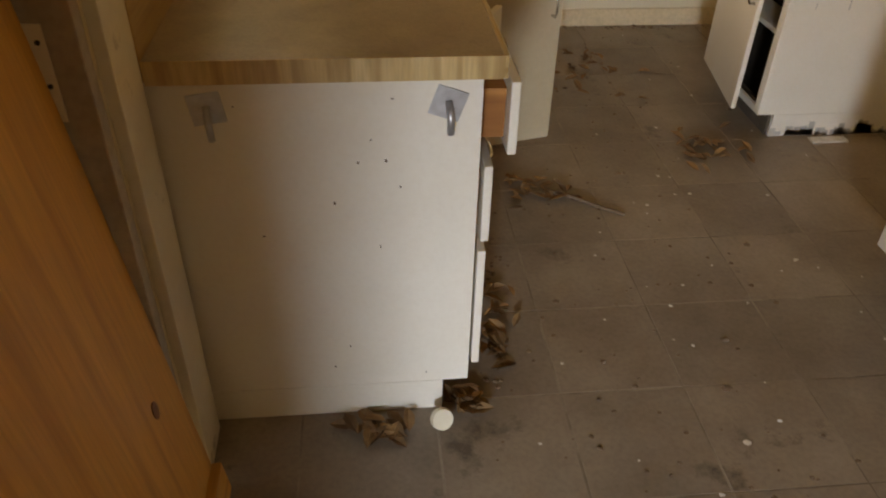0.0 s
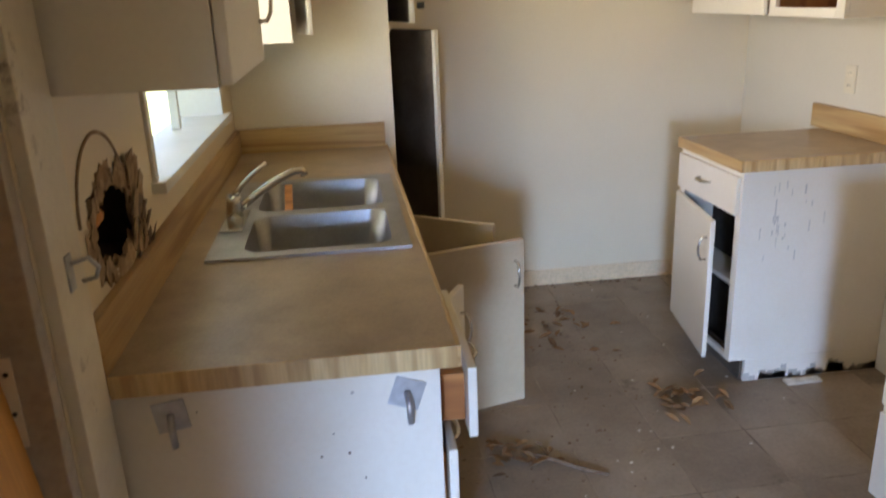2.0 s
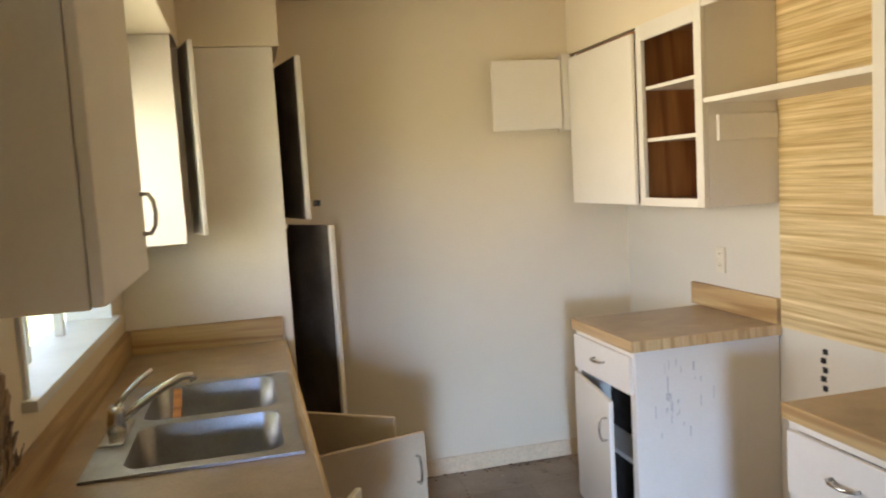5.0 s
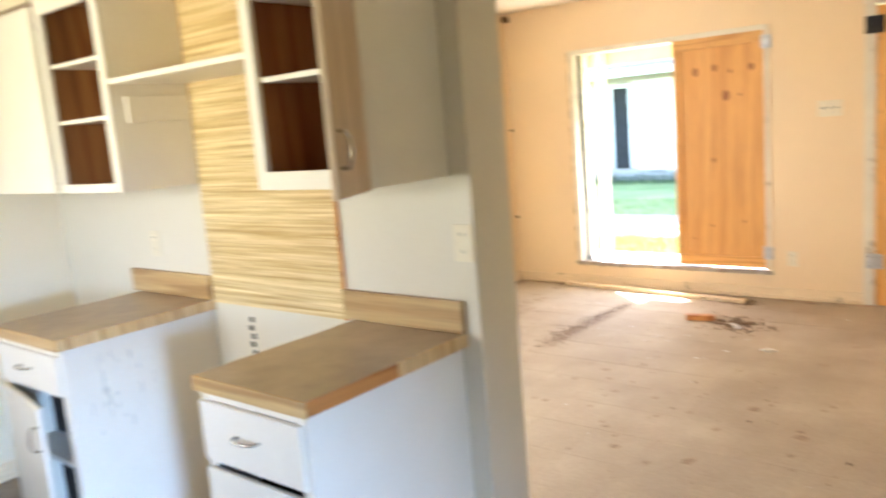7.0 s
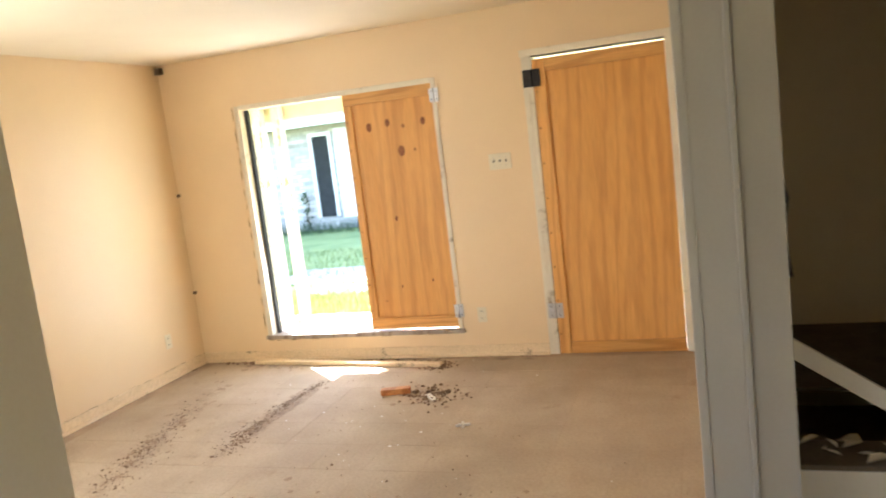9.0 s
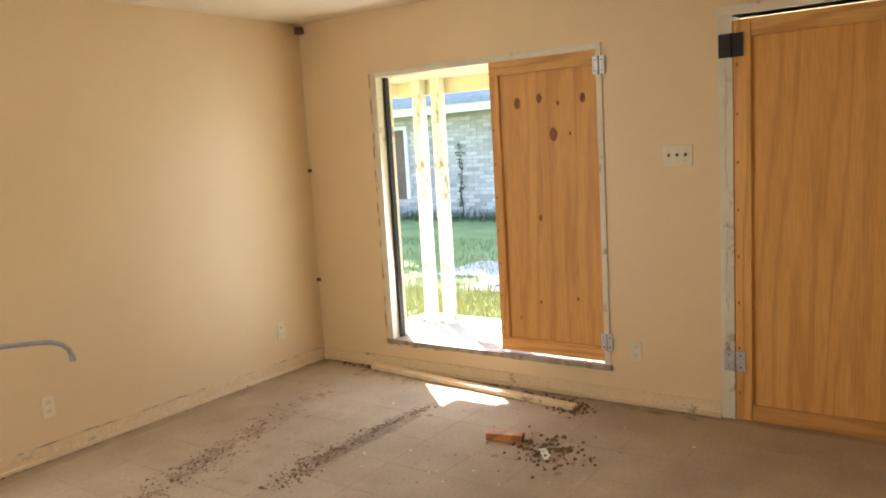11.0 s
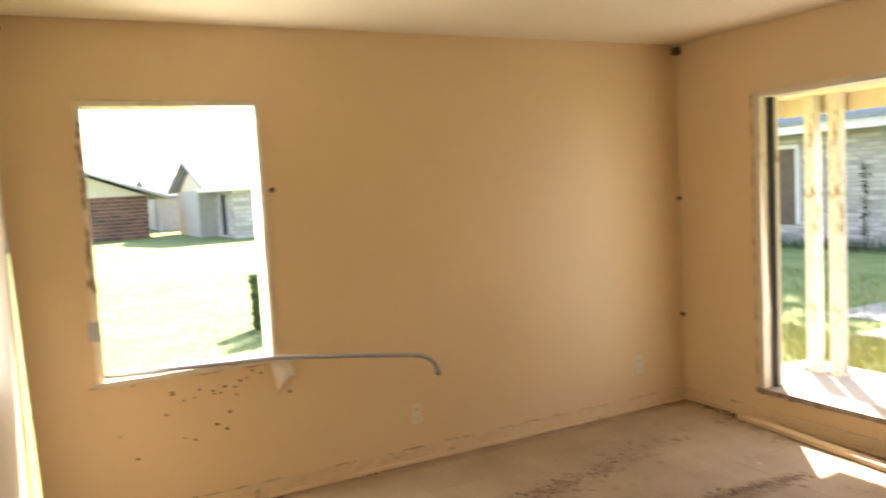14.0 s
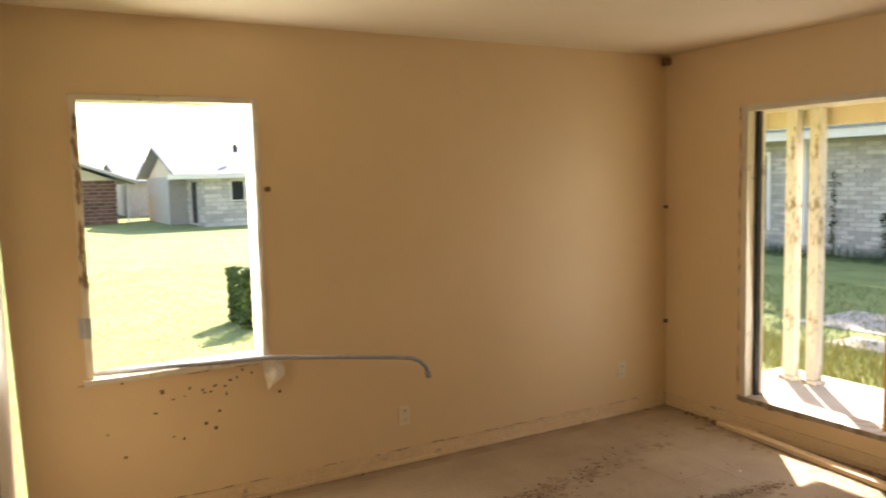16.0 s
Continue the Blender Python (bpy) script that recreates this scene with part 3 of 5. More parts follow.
def bowl(y0, y1):
    """An open basin with rounded plan and bottom edges."""
    bm = bmesh.new()
    x0, x1 = 0.185, 0.575
    rings = []
    for z, inset, r in ((0.922, 0.0, 0.05), (0.80, 0.008, 0.05), (0.745, 0.02, 0.055), (0.735, 0.06, 0.05)):
        ring = []
        for cx, cy, a0 in ((x1 - inset - r, y1 - inset - r, 0), (x0 + inset + r, y1 - inset - r, 90), (x0 + inset + r, y0 + inset + r, 180), (x1 - inset - r, y0 + inset + r, 270)):
            for k in range(5):
                a = radians(a0 + 22.5 * k)
                ring.append(bm.verts.new((cx + r * math.cos(a), cy + r * math.sin(a), z)))
        rings.append(ring)
    n = len(rings[0])
    for p, q in zip(rings, rings[1:]):
        for k in range(n):
            bm.faces.new((p[k], p[(k + 1) % n], q[(k + 1) % n], q[k])).smooth = True
    bm.faces.new(rings[-1])
    corner = bm.verts
    out = []
    for cx, cy, ids in ((x1, y1, range(0, 5)), (x0, y1, range(5, 10)), (x0, y0, range(10, 15)), (x1, y0, range(15, 20))):
        c = corner.new((cx, cy, 0.922))
        ids = list(ids)
        for a, b in zip(ids, ids[1:]):
            out.append(bm.faces.new((c, rings[0][b], rings[0][a])))
    return bm


for b in (B1, B2):
    bw = part("bowl", bowl(*b), M["steel"], sink)
    bm = bmesh.new()
    disc(bm, Matrix.Translation((0.38, sum(b) / 2, 0.738)), 0.045, 0.006, 20)
    part("drain", bm, M["chrome"], bw)
part("splash_strip", boxes(((0.30, 1.10, 0.76), (0.325, 1.33, 0.775)), bevel=0.002), M["orangewood"], None)
stick = bpy.data.objects["splash_strip"]
stick.name = "wooden_stick"
tagged(stick, "orange wooden stick lying in the sink bowl", "stick")
stick.matrix_basis = pose(0.02, 0.05, 0.0, 8, 0, 3)
tap = thing("faucet", 0.13, 0.95, 0.923, "chrome single lever kitchen faucet on the sink deck", "faucet")
tap.matrix_basis = Matrix()
part("base_plate", boxes(((0.10, 0.83, 0.9235), (0.165, 1.06, 0.932)), bevel=0.003), M["chrome"], tap)
part("body", tube([(0.132, 0.945, 0.932), (0.132, 0.945, 0.96), (0.134, 0.945, 0.985), (0.136, 0.945, 1.005)], 0.026, 14, 0.8), M["chrome"], tap)
part("spout", tube([(0.15, 0.945, 0.965), (0.20, 0.96, 1.0), (0.26, 0.975, 1.035), (0.31, 0.99, 1.055), (0.335, 0.995, 1.055), (0.34, 0.997, 1.04)], 0.012, 10), M["chrome"], tap)
part("lever", tube([(0.136, 0.945, 1.0), (0.16, 0.95, 1.03), (0.20, 0.96, 1.065), (0.235, 0.97, 1.09)], 0.009, 8, 0.7), M["chrome"], tap)

for y, x, tilt in ((0.0, 0.55, 20), (0.0, 0.115, -8)):
    br = thing("metal_bracket", x, 0.002, 0.82, "rusty bent metal bracket screwed to the cabinet end", "bracket", group="brackets on the cabinet end")
    bm = boxes(((-0.03, -0.003, -0.03), (0.03, 0.0, 0.03)), bevel=0.001)
    bmesh.ops.rotate(bm, verts=bm.verts, matrix=Matrix.Rotation(radians(tilt), 3, "Y"))
    part("plate", bm, M["zinc"], br)
    part("prong", tube([(0, -0.004, 0.005), (0.003, -0.022, -0.02), (0.004, -0.018, -0.055)], 0.007, 6), M["zinc"], br)

# hole in the wall above the worktop, with broken plaster and old pipes
hole = thing("wall_hole", 0.0, 0.24, 1.15, "ragged dark hole broken through the plaster", "hole")
hole.matrix_basis = Matrix()
# Hole lined in near-black, its deep shade put into the colour.
part("cavity", boxes(((-0.129, 0.1105, 1.0405), (-0.004, 0.116, 1.2095)), ((-0.129, 0.394, 1.0405), (-0.004, 0.3995, 1.2095)), ((-0.129, 0.1165, 1.0405), (-0.004, 0.3935, 1.046)), ((-0.129, 0.1165, 1.204), (-0.004, 0.3935, 1.2095)), ((-0.135, 0.105, 1.03), (-0.128, 0.405, 1.215))), M["hole"], hole)
rnd = random.Random(4)
for k in range(40):
    a = 2 * math.pi * k / 40
    cy, cz = 0.255 + 0.155 * math.cos(a) * rnd.uniform(0.85, 1.1), 1.125 + 0.098 * math.sin(a) * rnd.uniform(0.9, 1.1)
    bm = boxes(((-0.006, -rnd.uniform(0.008, 0.022), -rnd.uniform(0.006, 0.018)), (rnd.uniform(0.002, 0.006), rnd.uniform(0.008, 0.03), rnd.uniform(0.006, 0.018))), bevel=0.001)
    for v in bm.verts:
        v.co += Vector((0, rnd.uniform(-0.008, 0.008), rnd.uniform(-0.008, 0.008)))
    bmesh.ops.transform(bm, matrix=pose(0.0, cy, cz, rnd.uniform(0, 360), 0, rnd.uniform(-15, 15)), verts=bm.verts)
    part("plaster_piece", bm, M["plaster"], hole)
part("pipe", tube([(-0.05, 0.20, 1.065), (-0.05, 0.205, 1.12), (-0.03, 0.24, 1.15), (-0.05, 0.27, 1.13)], 0.018, 8), M["orangewood"], hole, "rusty old pipe")
for k in range(26):
    y, z = rnd.gauss(0.425, 0.028), rnd.uniform(0.99, 1.20)
    w, h = rnd.uniform(0.006, 0.016), rnd.uniform(0.015, 0.05)
    bm = boxes(((0.0, -w, -h), (0.0025, w, h)))
    for v in bm.verts:
        v.co += Vector((rnd.uniform(0, 0.006), rnd.uniform(-w, w) * 0.7, rnd.uniform(-h, h) * 0.3))
    bmesh.ops.transform(bm, matrix=pose(0.003, y, z, rnd.uniform(-40, 40), rnd.uniform(0, 14), 0), verts=bm.verts)
    part("torn_lining", bm, M["plaster"] if k % 3 else M["board"], hole, "brown torn wall lining")
part("patch_edge", tube([(0.001, 0.21 + 0.155 * math.cos(radians(a)), 1.17 + 0.145 * math.sin(radians(a))) for a in range(-10, 181, 10)], 0.0035, 6), M["plaster"], hole, "curved edge of an old plaster patch")
hk = thing("door_hook", 0.022, -0.09, 1.14, "small bent metal hook on the door casing", "hook")
part("plate", boxes(((0.0, -0.012, -0.03), (0.004, 0.012, 0.03)), bevel=0.001), M["zinc"], hk)
part("hook", tube([(0.004, 0, 0.015), (0.03, 0.01, 0.02), (0.04, 0.02, 0.0), (0.03, 0.03, -0.02), (0.008, 0.03, -0.025)], 0.004, 6), M["zinc"], hk)

# wall cabinets over the sink
up = thing("wall_cabinet", 0, 0, 1.405, "white painted wall cabinet with pencil scribbles on its end", "cabinet", group="wall cabinets")
up.matrix_basis = Matrix()
part("side_panel", boxes(((0.002, 0.0, 1.405), (0.275, 0.018, 2.178)), bevel=0.002), M["cab"], up)
part("side_panel", boxes(((0.002, 0.572, 1.405), (0.275, 0.59, 2.178)), bevel=0.002), M["cab"], up)
part("bottom_board", boxes(((0.002, 0.0185, 1.415), (0.275, 0.5715, 1.432))), M["cab"], up)
dd = part("door", boxes(((0.2765, 0.004, 1.408), (0.298, 0.59, 2.165)), bevel=0.004), M["cab"], up)
bow_handle(dd, (0.298, 0.545, 1.54), (0, 0, 1), (1, 0, 0))
for k in range(9):
    z, x = 1.93 + 0.03 * rnd.uniform(-2, 2), 0.09 + 0.014 * k
    part("scribble", tube([(x, -0.0008, z), (x + 0.008, -0.0012, z + rnd.uniform(0.01, 0.05)), (x + 0.013, -0.0008, z + rnd.uniform(-0.01, 0.03))], 0.0012, 5), M["iron"], up)
uc = thing("wall_cabinet", 0, 1.75, 1.405, "white painted wall cabinet beside the window, door ajar", "cabinet", group="wall cabinets")
uc.matrix_basis = Matrix()
part("side_panel", boxes(((0.002, 1.80, 1.385), (0.300, 1.818, 2.178)), bevel=0.002), M["cab"], uc)
# Solid near-black block in place of the cabinet's shaded inside.
part("inside", boxes(((0.002, 1.8185, 1.405), (0.270, 2.098, 2.178))), M["hole"], uc, "near-black block for the shaded inside")
swung_door(uc, "door", (0.305, 2.06), 0.235, 1.41, 2.165, 14, M["cab"], sign=-1, handle=False)

tall = thing("tall_cabinet", 0, 2.1, 0, "tall white pantry cabinet with doors ajar", "cabinet")
tall.matrix_basis = Matrix()
part("side_panel", boxes(((0.002, 2.102, 0.0), (0.69, 2.122, 2.178)), bevel=0.002), M["cab"], tall)
# Near-black block imitates shade deep in the pantry.
part("back", boxes(((0.002, 2.1225, 0.09), (0.40, 2.575, 2.178))), M["hole"], tall, "near-black fill for the shaded inside")
part("shelf", boxes(((0.401, 2.123, 1.40), (0.70, 2.575, 1.42)), bevel=0.002), M["cab"], tall)
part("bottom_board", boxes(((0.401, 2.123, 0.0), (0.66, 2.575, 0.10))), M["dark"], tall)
# Doors are dark brown on both faces, each ending in a pale strip.
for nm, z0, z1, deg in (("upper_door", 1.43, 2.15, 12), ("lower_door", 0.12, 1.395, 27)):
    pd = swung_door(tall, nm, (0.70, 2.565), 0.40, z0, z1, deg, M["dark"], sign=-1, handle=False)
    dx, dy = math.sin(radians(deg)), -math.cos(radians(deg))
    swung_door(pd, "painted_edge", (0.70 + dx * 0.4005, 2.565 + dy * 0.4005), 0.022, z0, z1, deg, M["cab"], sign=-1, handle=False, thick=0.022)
part("knob", tube([(0.82, 2.15, 1.50), (0.85, 2.145, 1.50)], 0.014, 10), M["iron"], tall, "dark knob")

# ---- stove side ----
XF = 1.925


def base_unit(y0, y1, label, drawers):
    ob = thing("base_cabinet", XF, y0, 0, label, "cabinet", group="base cabinets on the stove side")
    ob.matrix_basis = Matrix()
    part("side_panel", boxes(((XF, y0, 0.095), (PX0 - 0.002, y0 + 0.018, 0.872)), ((XF + 0.07, y0, 0.0), (PX0 - 0.002, y0 + 0.018, 0.0945)), bevel=0.002), M["cab"], ob, "white end panel with grey scuffs")
    part("side_panel", boxes(((XF, y1 - 0.018, 0.095), (PX0 - 0.002, y1, 0.872)), bevel=0.002), M["cab"], ob)
    # Shade inside the base unit, painted as a near-black block.
    part("inside", boxes(((XF + 0.15, y0 + 0.0185, 0.0), (PX0 - 0.002, y1 - 0.0185, 0.872))), M["hole"], ob, "near-black fill for the shaded inside")
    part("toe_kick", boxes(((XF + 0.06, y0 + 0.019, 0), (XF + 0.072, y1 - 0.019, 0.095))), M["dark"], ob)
    part("shelf", boxes(((XF + 0.015, y0 + 0.019, 0.40), (XF + 0.149, y1 - 0.019, 0.418))), M["cab"], ob)
    for a, b, c, d in ((y0 + 0.0185, y0 + 0.04, 0.095, 0.872), (y1 - 0.04, y1 - 0.0185, 0.095, 0.872), (y0 + 0.0405, y1 - 0.0405, 0.845, 0.872), (y0 + 0.0405, y1 - 0.0405, 0.095, 0.12)):
        part("face_frame", boxes(((XF, a, c), (XF + 0.014, b, d)), bevel=0.001), M["cab"], ob)
    for zb, zt in drawers:
        dr = part("drawer", boxes(((XF - 0.019, y0 + 0.012, zb), (XF - 0.001, y1 - 0.012, zt)), bevel=0.004), M["cab"], ob)
        bow_handle(dr, (XF - 0.019, (y0 + y1) / 2, (zb + zt) / 2 + 0.01), (0, 1, 0), (-1, 0, 0))
    return ob


ra = base_unit(1.325, 1.86, "white base cabinet with its door hanging ajar", [(0.70, 0.85)])
swung_door(ra, "door", (XF - 0.002, 1.85), 0.50, 0.11, 0.68, -9, M["cab"], sign=-1, face=-1)
rb = base_unit(0.0, 0.455, "white base cabinet with three drawers", [(0.67, 0.845), (0.40, 0.645), (0.11, 0.375)])


def right_top(y0, y1, label, bare):
    ob = thing("worktop", XF, y0, 0.876, label, "worktop", group="worktops on the stove side")
    ob.matrix_basis = Matrix()
    part("surface", boxes(((1.912, y0, 0.876), (PX0 - 0.003, y1, 0.915))), M["top"], ob)
    part("front_edge", boxes(((1.905, y0 - 0.004, 0.872), (1.9115, y1 + 0.004, 0.916)), bevel=0.002), M["edgeh"], ob, "woodgrain laminate edge")
    xs = 2.25 if bare else 1.912
    if bare:
        part("bare_edge", boxes(((1.912, y0 - 0.004, 0.874), (2.249, y0 - 0.0005, 0.914))), M["orangewood"], ob, "bare orange particle board edge")
    part("end_edge", boxes(((xs, y0 - 0.004, 0.873), (PX0 - 0.003, y0 - 0.0005, 0.9158))), M["edge"], ob, "striped woodgrain edge")
    part("backsplash", boxes(((PX0 - 0.024, y0, 0.916), (PX0 - 0.003, y1 + (0.045 if bare else 0.06), 1.02)), bevel=0.003), M["edgeh"], ob, "woodgrain laminate backsplash")
    return ob


right_top(1.312, 1.862, "worn brown laminate worktop on the single cabinet", False)
right_top(-0.02, 0.46, "worn brown laminate worktop with a chipped bare corner", True)

panel = solid("stove_back_panel", boxes(((PX0 - 0.006, 0.506, 0.905), (PX0 - 0.0005, 1.308, 2.19)), bevel=0.001), M["bamboo"], "yellow grasscloth patterned laminate panel behind the stove", "panel")
part("trim_strip", boxes(((PX0 - 0.012, 0.500, 0.905), (PX0 - 0.0065, 0.512, 1.40))), M["orangewood"], panel)
bm = bmesh.new()
for k in range(5):
    bm_box(bm, (PX0 - 0.003, 1.06 + 0.008 * (k % 2), 0.70 + 0.035 * k), (PX0 + 0.001, 1.085 + 0.01 * (k % 2), 0.722 + 0.035 * k), 0.003)
solid("gas_pipe_mark", bm, M["iron"], "black smudges on the wall behind the stove", "smudge")


def wall_unit(y0, y1, oy0, oy1, oz0, shelves, label):
    ob = thing("wall_cabinet", 2.24, y0, 1.405, label, "cabinet", group="wall cabinets")
    ob.matrix_basis = Matrix()
    x0, x1 = 2.24, PX0 - 0.002
    part("side_panel", boxes(((x0 + 0.02, y0, 1.405), (x1, y0 + 0.016, 2.188)), bevel=0.002), M["cab"], ob)
    part("side_panel", boxes(((x0 + 0.02, y1 - 0.016, 1.405), (x1, y1, 2.188)), bevel=0.002), M["cab"], ob)
    part("back", boxes(((x1 - 0.012, y0 + 0.017, 1.42), (x1, y1 - 0.017, 2.17))), M["cabin"], ob, "bare brown plywood inside")
    part("bottom_board", boxes(((x0 + 0.02, y0 + 0.0165, 1.412), (x1, y1 - 0.0165, 1.428))), M["cabin"], ob)
    for lo, hi in (((x0 + 0.021, y0 + 0.0165, 1.43), (x1 - 0.013, y0 + 0.02, 2.164)), ((x0 + 0.021, oy1 + 0.012, 1.43), (x1 - 0.013, oy1 + 0.016, 2.164)), ((x0 + 0.021, y0 + 0.021, 2.165), (x1 - 0.013, y1 - 0.02, 2.18))):
        part("inside_lining", boxes((lo, hi)), M["cabin"], ob)
    for a, b, c, d in ((y0, oy0, 1.405, 2.188), (oy1, oy1 + 0.045, 1.405, 2.188), (oy0 + 0.0005, oy1 - 0.0005, 1.405, oz0), (oy0 + 0.0005, oy1 - 0.0005, 2.12, 2.188)):
        part("face_frame", boxes(((x0, a, c), (x0 + 0.019, b, d)), bevel=0.002), M["cab"], ob)
    for z in shelves:
        part("shelf", boxes(((x0 + 0.022, y0 + 0.021, z - 0.008), (x1 - 0.013, oy1 + 0.011, z + 0.008)), bevel=0.001), M["cab"], ob)
    return ob


ua = wall_unit(1.312, 2.50, 1.362, 1.765, 1.44, (1.69, 1.915), "white wall cabinet with one door missing and brown bare inside")
da = part("door", boxes(((2.219, 1.815, 1.408), (2.238, 2.49, 2.16)), bevel=0.004), M["cab"], ua)
part("cleat", boxes(((2.30, 1.296, 1.66), (2.565, 1.3115, 1.76)), bevel=0.003), M["cab"], ua, "white cleat board")
sdoor = part("small_door", boxes(((1.80, 2.50, 1.80), (2.18, 2.518, 2.16)), bevel=0.004), M["cab"], ua, "small open cream door")
part("filler", boxes(((2.19, 2.502, 1.79), (2.238, 2.578, 2.188)), bevel=0.002), M["cab"], ua)
ub = wall_unit(0.0, 0.49, 0.14, 0.445, 1.46, (1.735, 1.975), "white wall cabinet with its door swung open")
# Cabinet paint made tan: the living room's warm light is in the colour.
swung_door(ub, "door", (2.232, 0.02), 0.25, 1.40, 2.15, -116, wood("warm_lit_door_paint", (0.78, 0.60, 0.40), (0.70, 0.52, 0.33), bands=0.10), face=-1)
solid("spice_shelf", boxes(((2.245, 0.4905, 1.805), (PX0 - 0.008, 1.3115, 1.825)), bevel=0.002), M["cab"], "white shelf board spanning between the wall cabinets", "shelf")
solid("top_rail", boxes(((2.245, 0.4905, 2.165), (2.262, 1.3115, 2.189)), bevel=0.002), M["cab"], "white rail under the soffit", "rail")


def outlet(m, label, kind="outlet"):
    """A wall plate in its own x-z plane, facing -y, placed by m."""
    ob = new("wall_outlet" if kind == "outlet" else "light_switch")
    ob.matrix_basis = m
    tagged(ob, label, kind, group="wall plates")
    w = 0.036 if kind == "outlet" else 0.083
    part("cover_plate", boxes(((-w, -0.006, -0.058), (w, 0, 0.058)), bevel=0.003), M["plate"], ob)
    if kind == "outlet":
        for s in (-0.026, 0.026):
            r = part("socket", boxes(((-0.017, -0.008, s - 0.015), (0.017, -0.0062, s + 0.015)), bevel=0.0008), M["plate"], ob)
            part("slot", boxes(((-0.008, -0.0086, s - 0.004), (-0.006, -0.0081, s + 0.008)), ((0.006, -0.0086, s - 0.004), (0.008, -0.0081, s + 0.008))), M["slot"], r)
    else:
        for x in (-0.046, 0, 0.046):
            s = part("toggle", boxes(((x - 0.005, -0.016, -0.004), (x + 0.005, -0.0062, 0.012)), bevel=0.001), M["slot"], ob, "dark brown toggle")
            for z in (-0.03, 0.03):
                part("screw", tube([(x, -0.0075, z), (x, -0.006, z)], 0.003, 6), M["zinc"], ob)
    return ob


outlet(pose(4.805, LEFT, 0.288), "ivory double outlet low on the cream wall")
outlet(pose(6.53, LEFT, 0.31), "ivory double outlet near the corner")
outlet(pose(FRONT, 0.192, 0.319, 0, 0, -90), "ivory double outlet beside the boarded window")
outlet(pose(FRONT, -0.074, 1.449, 0, 0, -90), "ivory triple switch plate beside the front door", "switch")
outlet(pose(PX0, -0.035, 1.20, 0, 0, -90), "ivory double outlet at the end of the kitchen wall")
outlet(pose(PX0, 1.71, 1.14, 0, 0, -90), "ivory double outlet over the worktop")

# ---- boarded window and doors ----


def hinge(parent, x, y, z, material, w=0.05, h=0.10):
    hg = part("hinge", boxes(((x - 0.004, y - w, z - h / 2), (x, y - 0.004, z + h / 2)), ((x - 0.004, y + 0.004, z - h / 2), (x, y + w, z + h / 2)), bevel=0.001), material, parent)
    part("hinge_pin", tube([(x - 0.005, y, z - h / 2), (x - 0.005, y, z + h / 2)], 0.006, 8), material, hg)
    for dy in (-w * 0.55, w * 0.55):
        for dz in (-h * 0.3, h * 0.3):
            part("screw", tube([(x - 0.0055, y + dy, z + dz), (x - 0.004, y + dy, z + dz)], 0.005, 6), M["slot"], hg)
    return hg


def knot(parent, x, y, z, rz):
    bm = bmesh.new()
    disc(bm, Matrix.Translation((x, y, z)) @ Matrix.Rotation(radians(90), 4, "Y") @ Matrix.Diagonal((rz, rz * 0.62, 1, 1)), 1.0, 0.002, 12)
    part("knot", bm, M["knot"], parent)


def boarded(name, y0, y1, z0, z1, x, label, category, lw, knots, full=True):
    """A plywood sheet with pine boards round its edge, facing -x."""
    ob = thing(name, x, y1, z0, label, category)
    ob.matrix_basis = Matrix()
    sh = part("plywood_sheet", boxes(((x, y0, z0), (x + 0.018, y1, z1)), bevel=0.001), M["ply"], ob)
    tall_board = (z0, z1) if full else (z0 + 0.09, z1 - 0.09)
    rail_end = y1 - lw - 0.002 if full else y1
    part("side_board", boxes(((x - 0.02, y1 - lw, tall_board[0]), (x - 0.0005, y1, tall_board[1])), bevel=0.003), M["pine"], ob)
    part("rail", boxes(((x - 0.022, y0, z1 - 0.088), (x - 0.0005, rail_end, z1)), bevel=0.003), M["pineh"], ob)
    part("rail", boxes(((x - 0.022, y0, z0), (x - 0.0005, rail_end, z0 + 0.088)), bevel=0.003), M["pineh"], ob)
    for ky, kz, r in knots:
        knot(sh, x - 0.001, y0 + ky * (y1 - y0), z0 + kz * (z1 - z0), r)
    for k in range(8):
        knot(sh, x - 0.0225, y1 - 0.02, z0 + 0.15 + k * (z1 - z0 - 0.3) / 7.3, 0.008)
    return ob


bw = boarded("window_shutter", 0.375, 1.105, 0.235, 2.075, FRONT + 0.02, "orange plywood shutter with pine edge boards over the window", "shutter", 0.062, [(0.75, 0.855, 0.035), (0.54, 0.865, 0.03), (0.15, 0.855, 0.03), (0.42, 0.745, 0.042), (0.27, 0.745, 0.012), (0.57, 0.47, 0.02), (0.37, 0.845, 0.016), (0.6, 0.18, 0.012), (0.8, 0.12, 0.01), (0.25, 0.2, 0.012)], False)
for z in (1.98, 0.36):
    hinge(bw, FRONT - 0.014, 0.365, z, M["zinc"], 0.035)
bd = boarded("front_door", -1.266, -0.374, 0.002, 2.125, FRONT + 0.012, "orange plywood front door with pine edge boards", "door", 0.085, [(0.93, 0.78, 0.03)])
hinge(bd, FRONT - 0.017, -0.365, 2.0, M["iron"], 0.062, 0.12)
hinge(bd, FRONT - 0.017, -0.372, 0.33, M["zinc"], 0.055, 0.11)
kd = boarded("side_door", 0.198, 0.995, 0.005, 1.96, 0.0, "orange plywood side door with pine edge boards", "door", 0.07, [(0.15, 0.2, 0.02)])
kd.matrix_basis = Matrix.Translation((0.05, 0, 0.0)) @ Matrix.Rotation(radians(-6.5), 4, "Y") @ Matrix.Rotation(math.pi, 4, "Z")

# ---- living room things ----
cond = thing("metal_conduit", 3.2, 2.60, 0.75, "grey metal conduit leaning across the window sill, end bent down", "pipe")
cond.matrix_basis = Matrix()
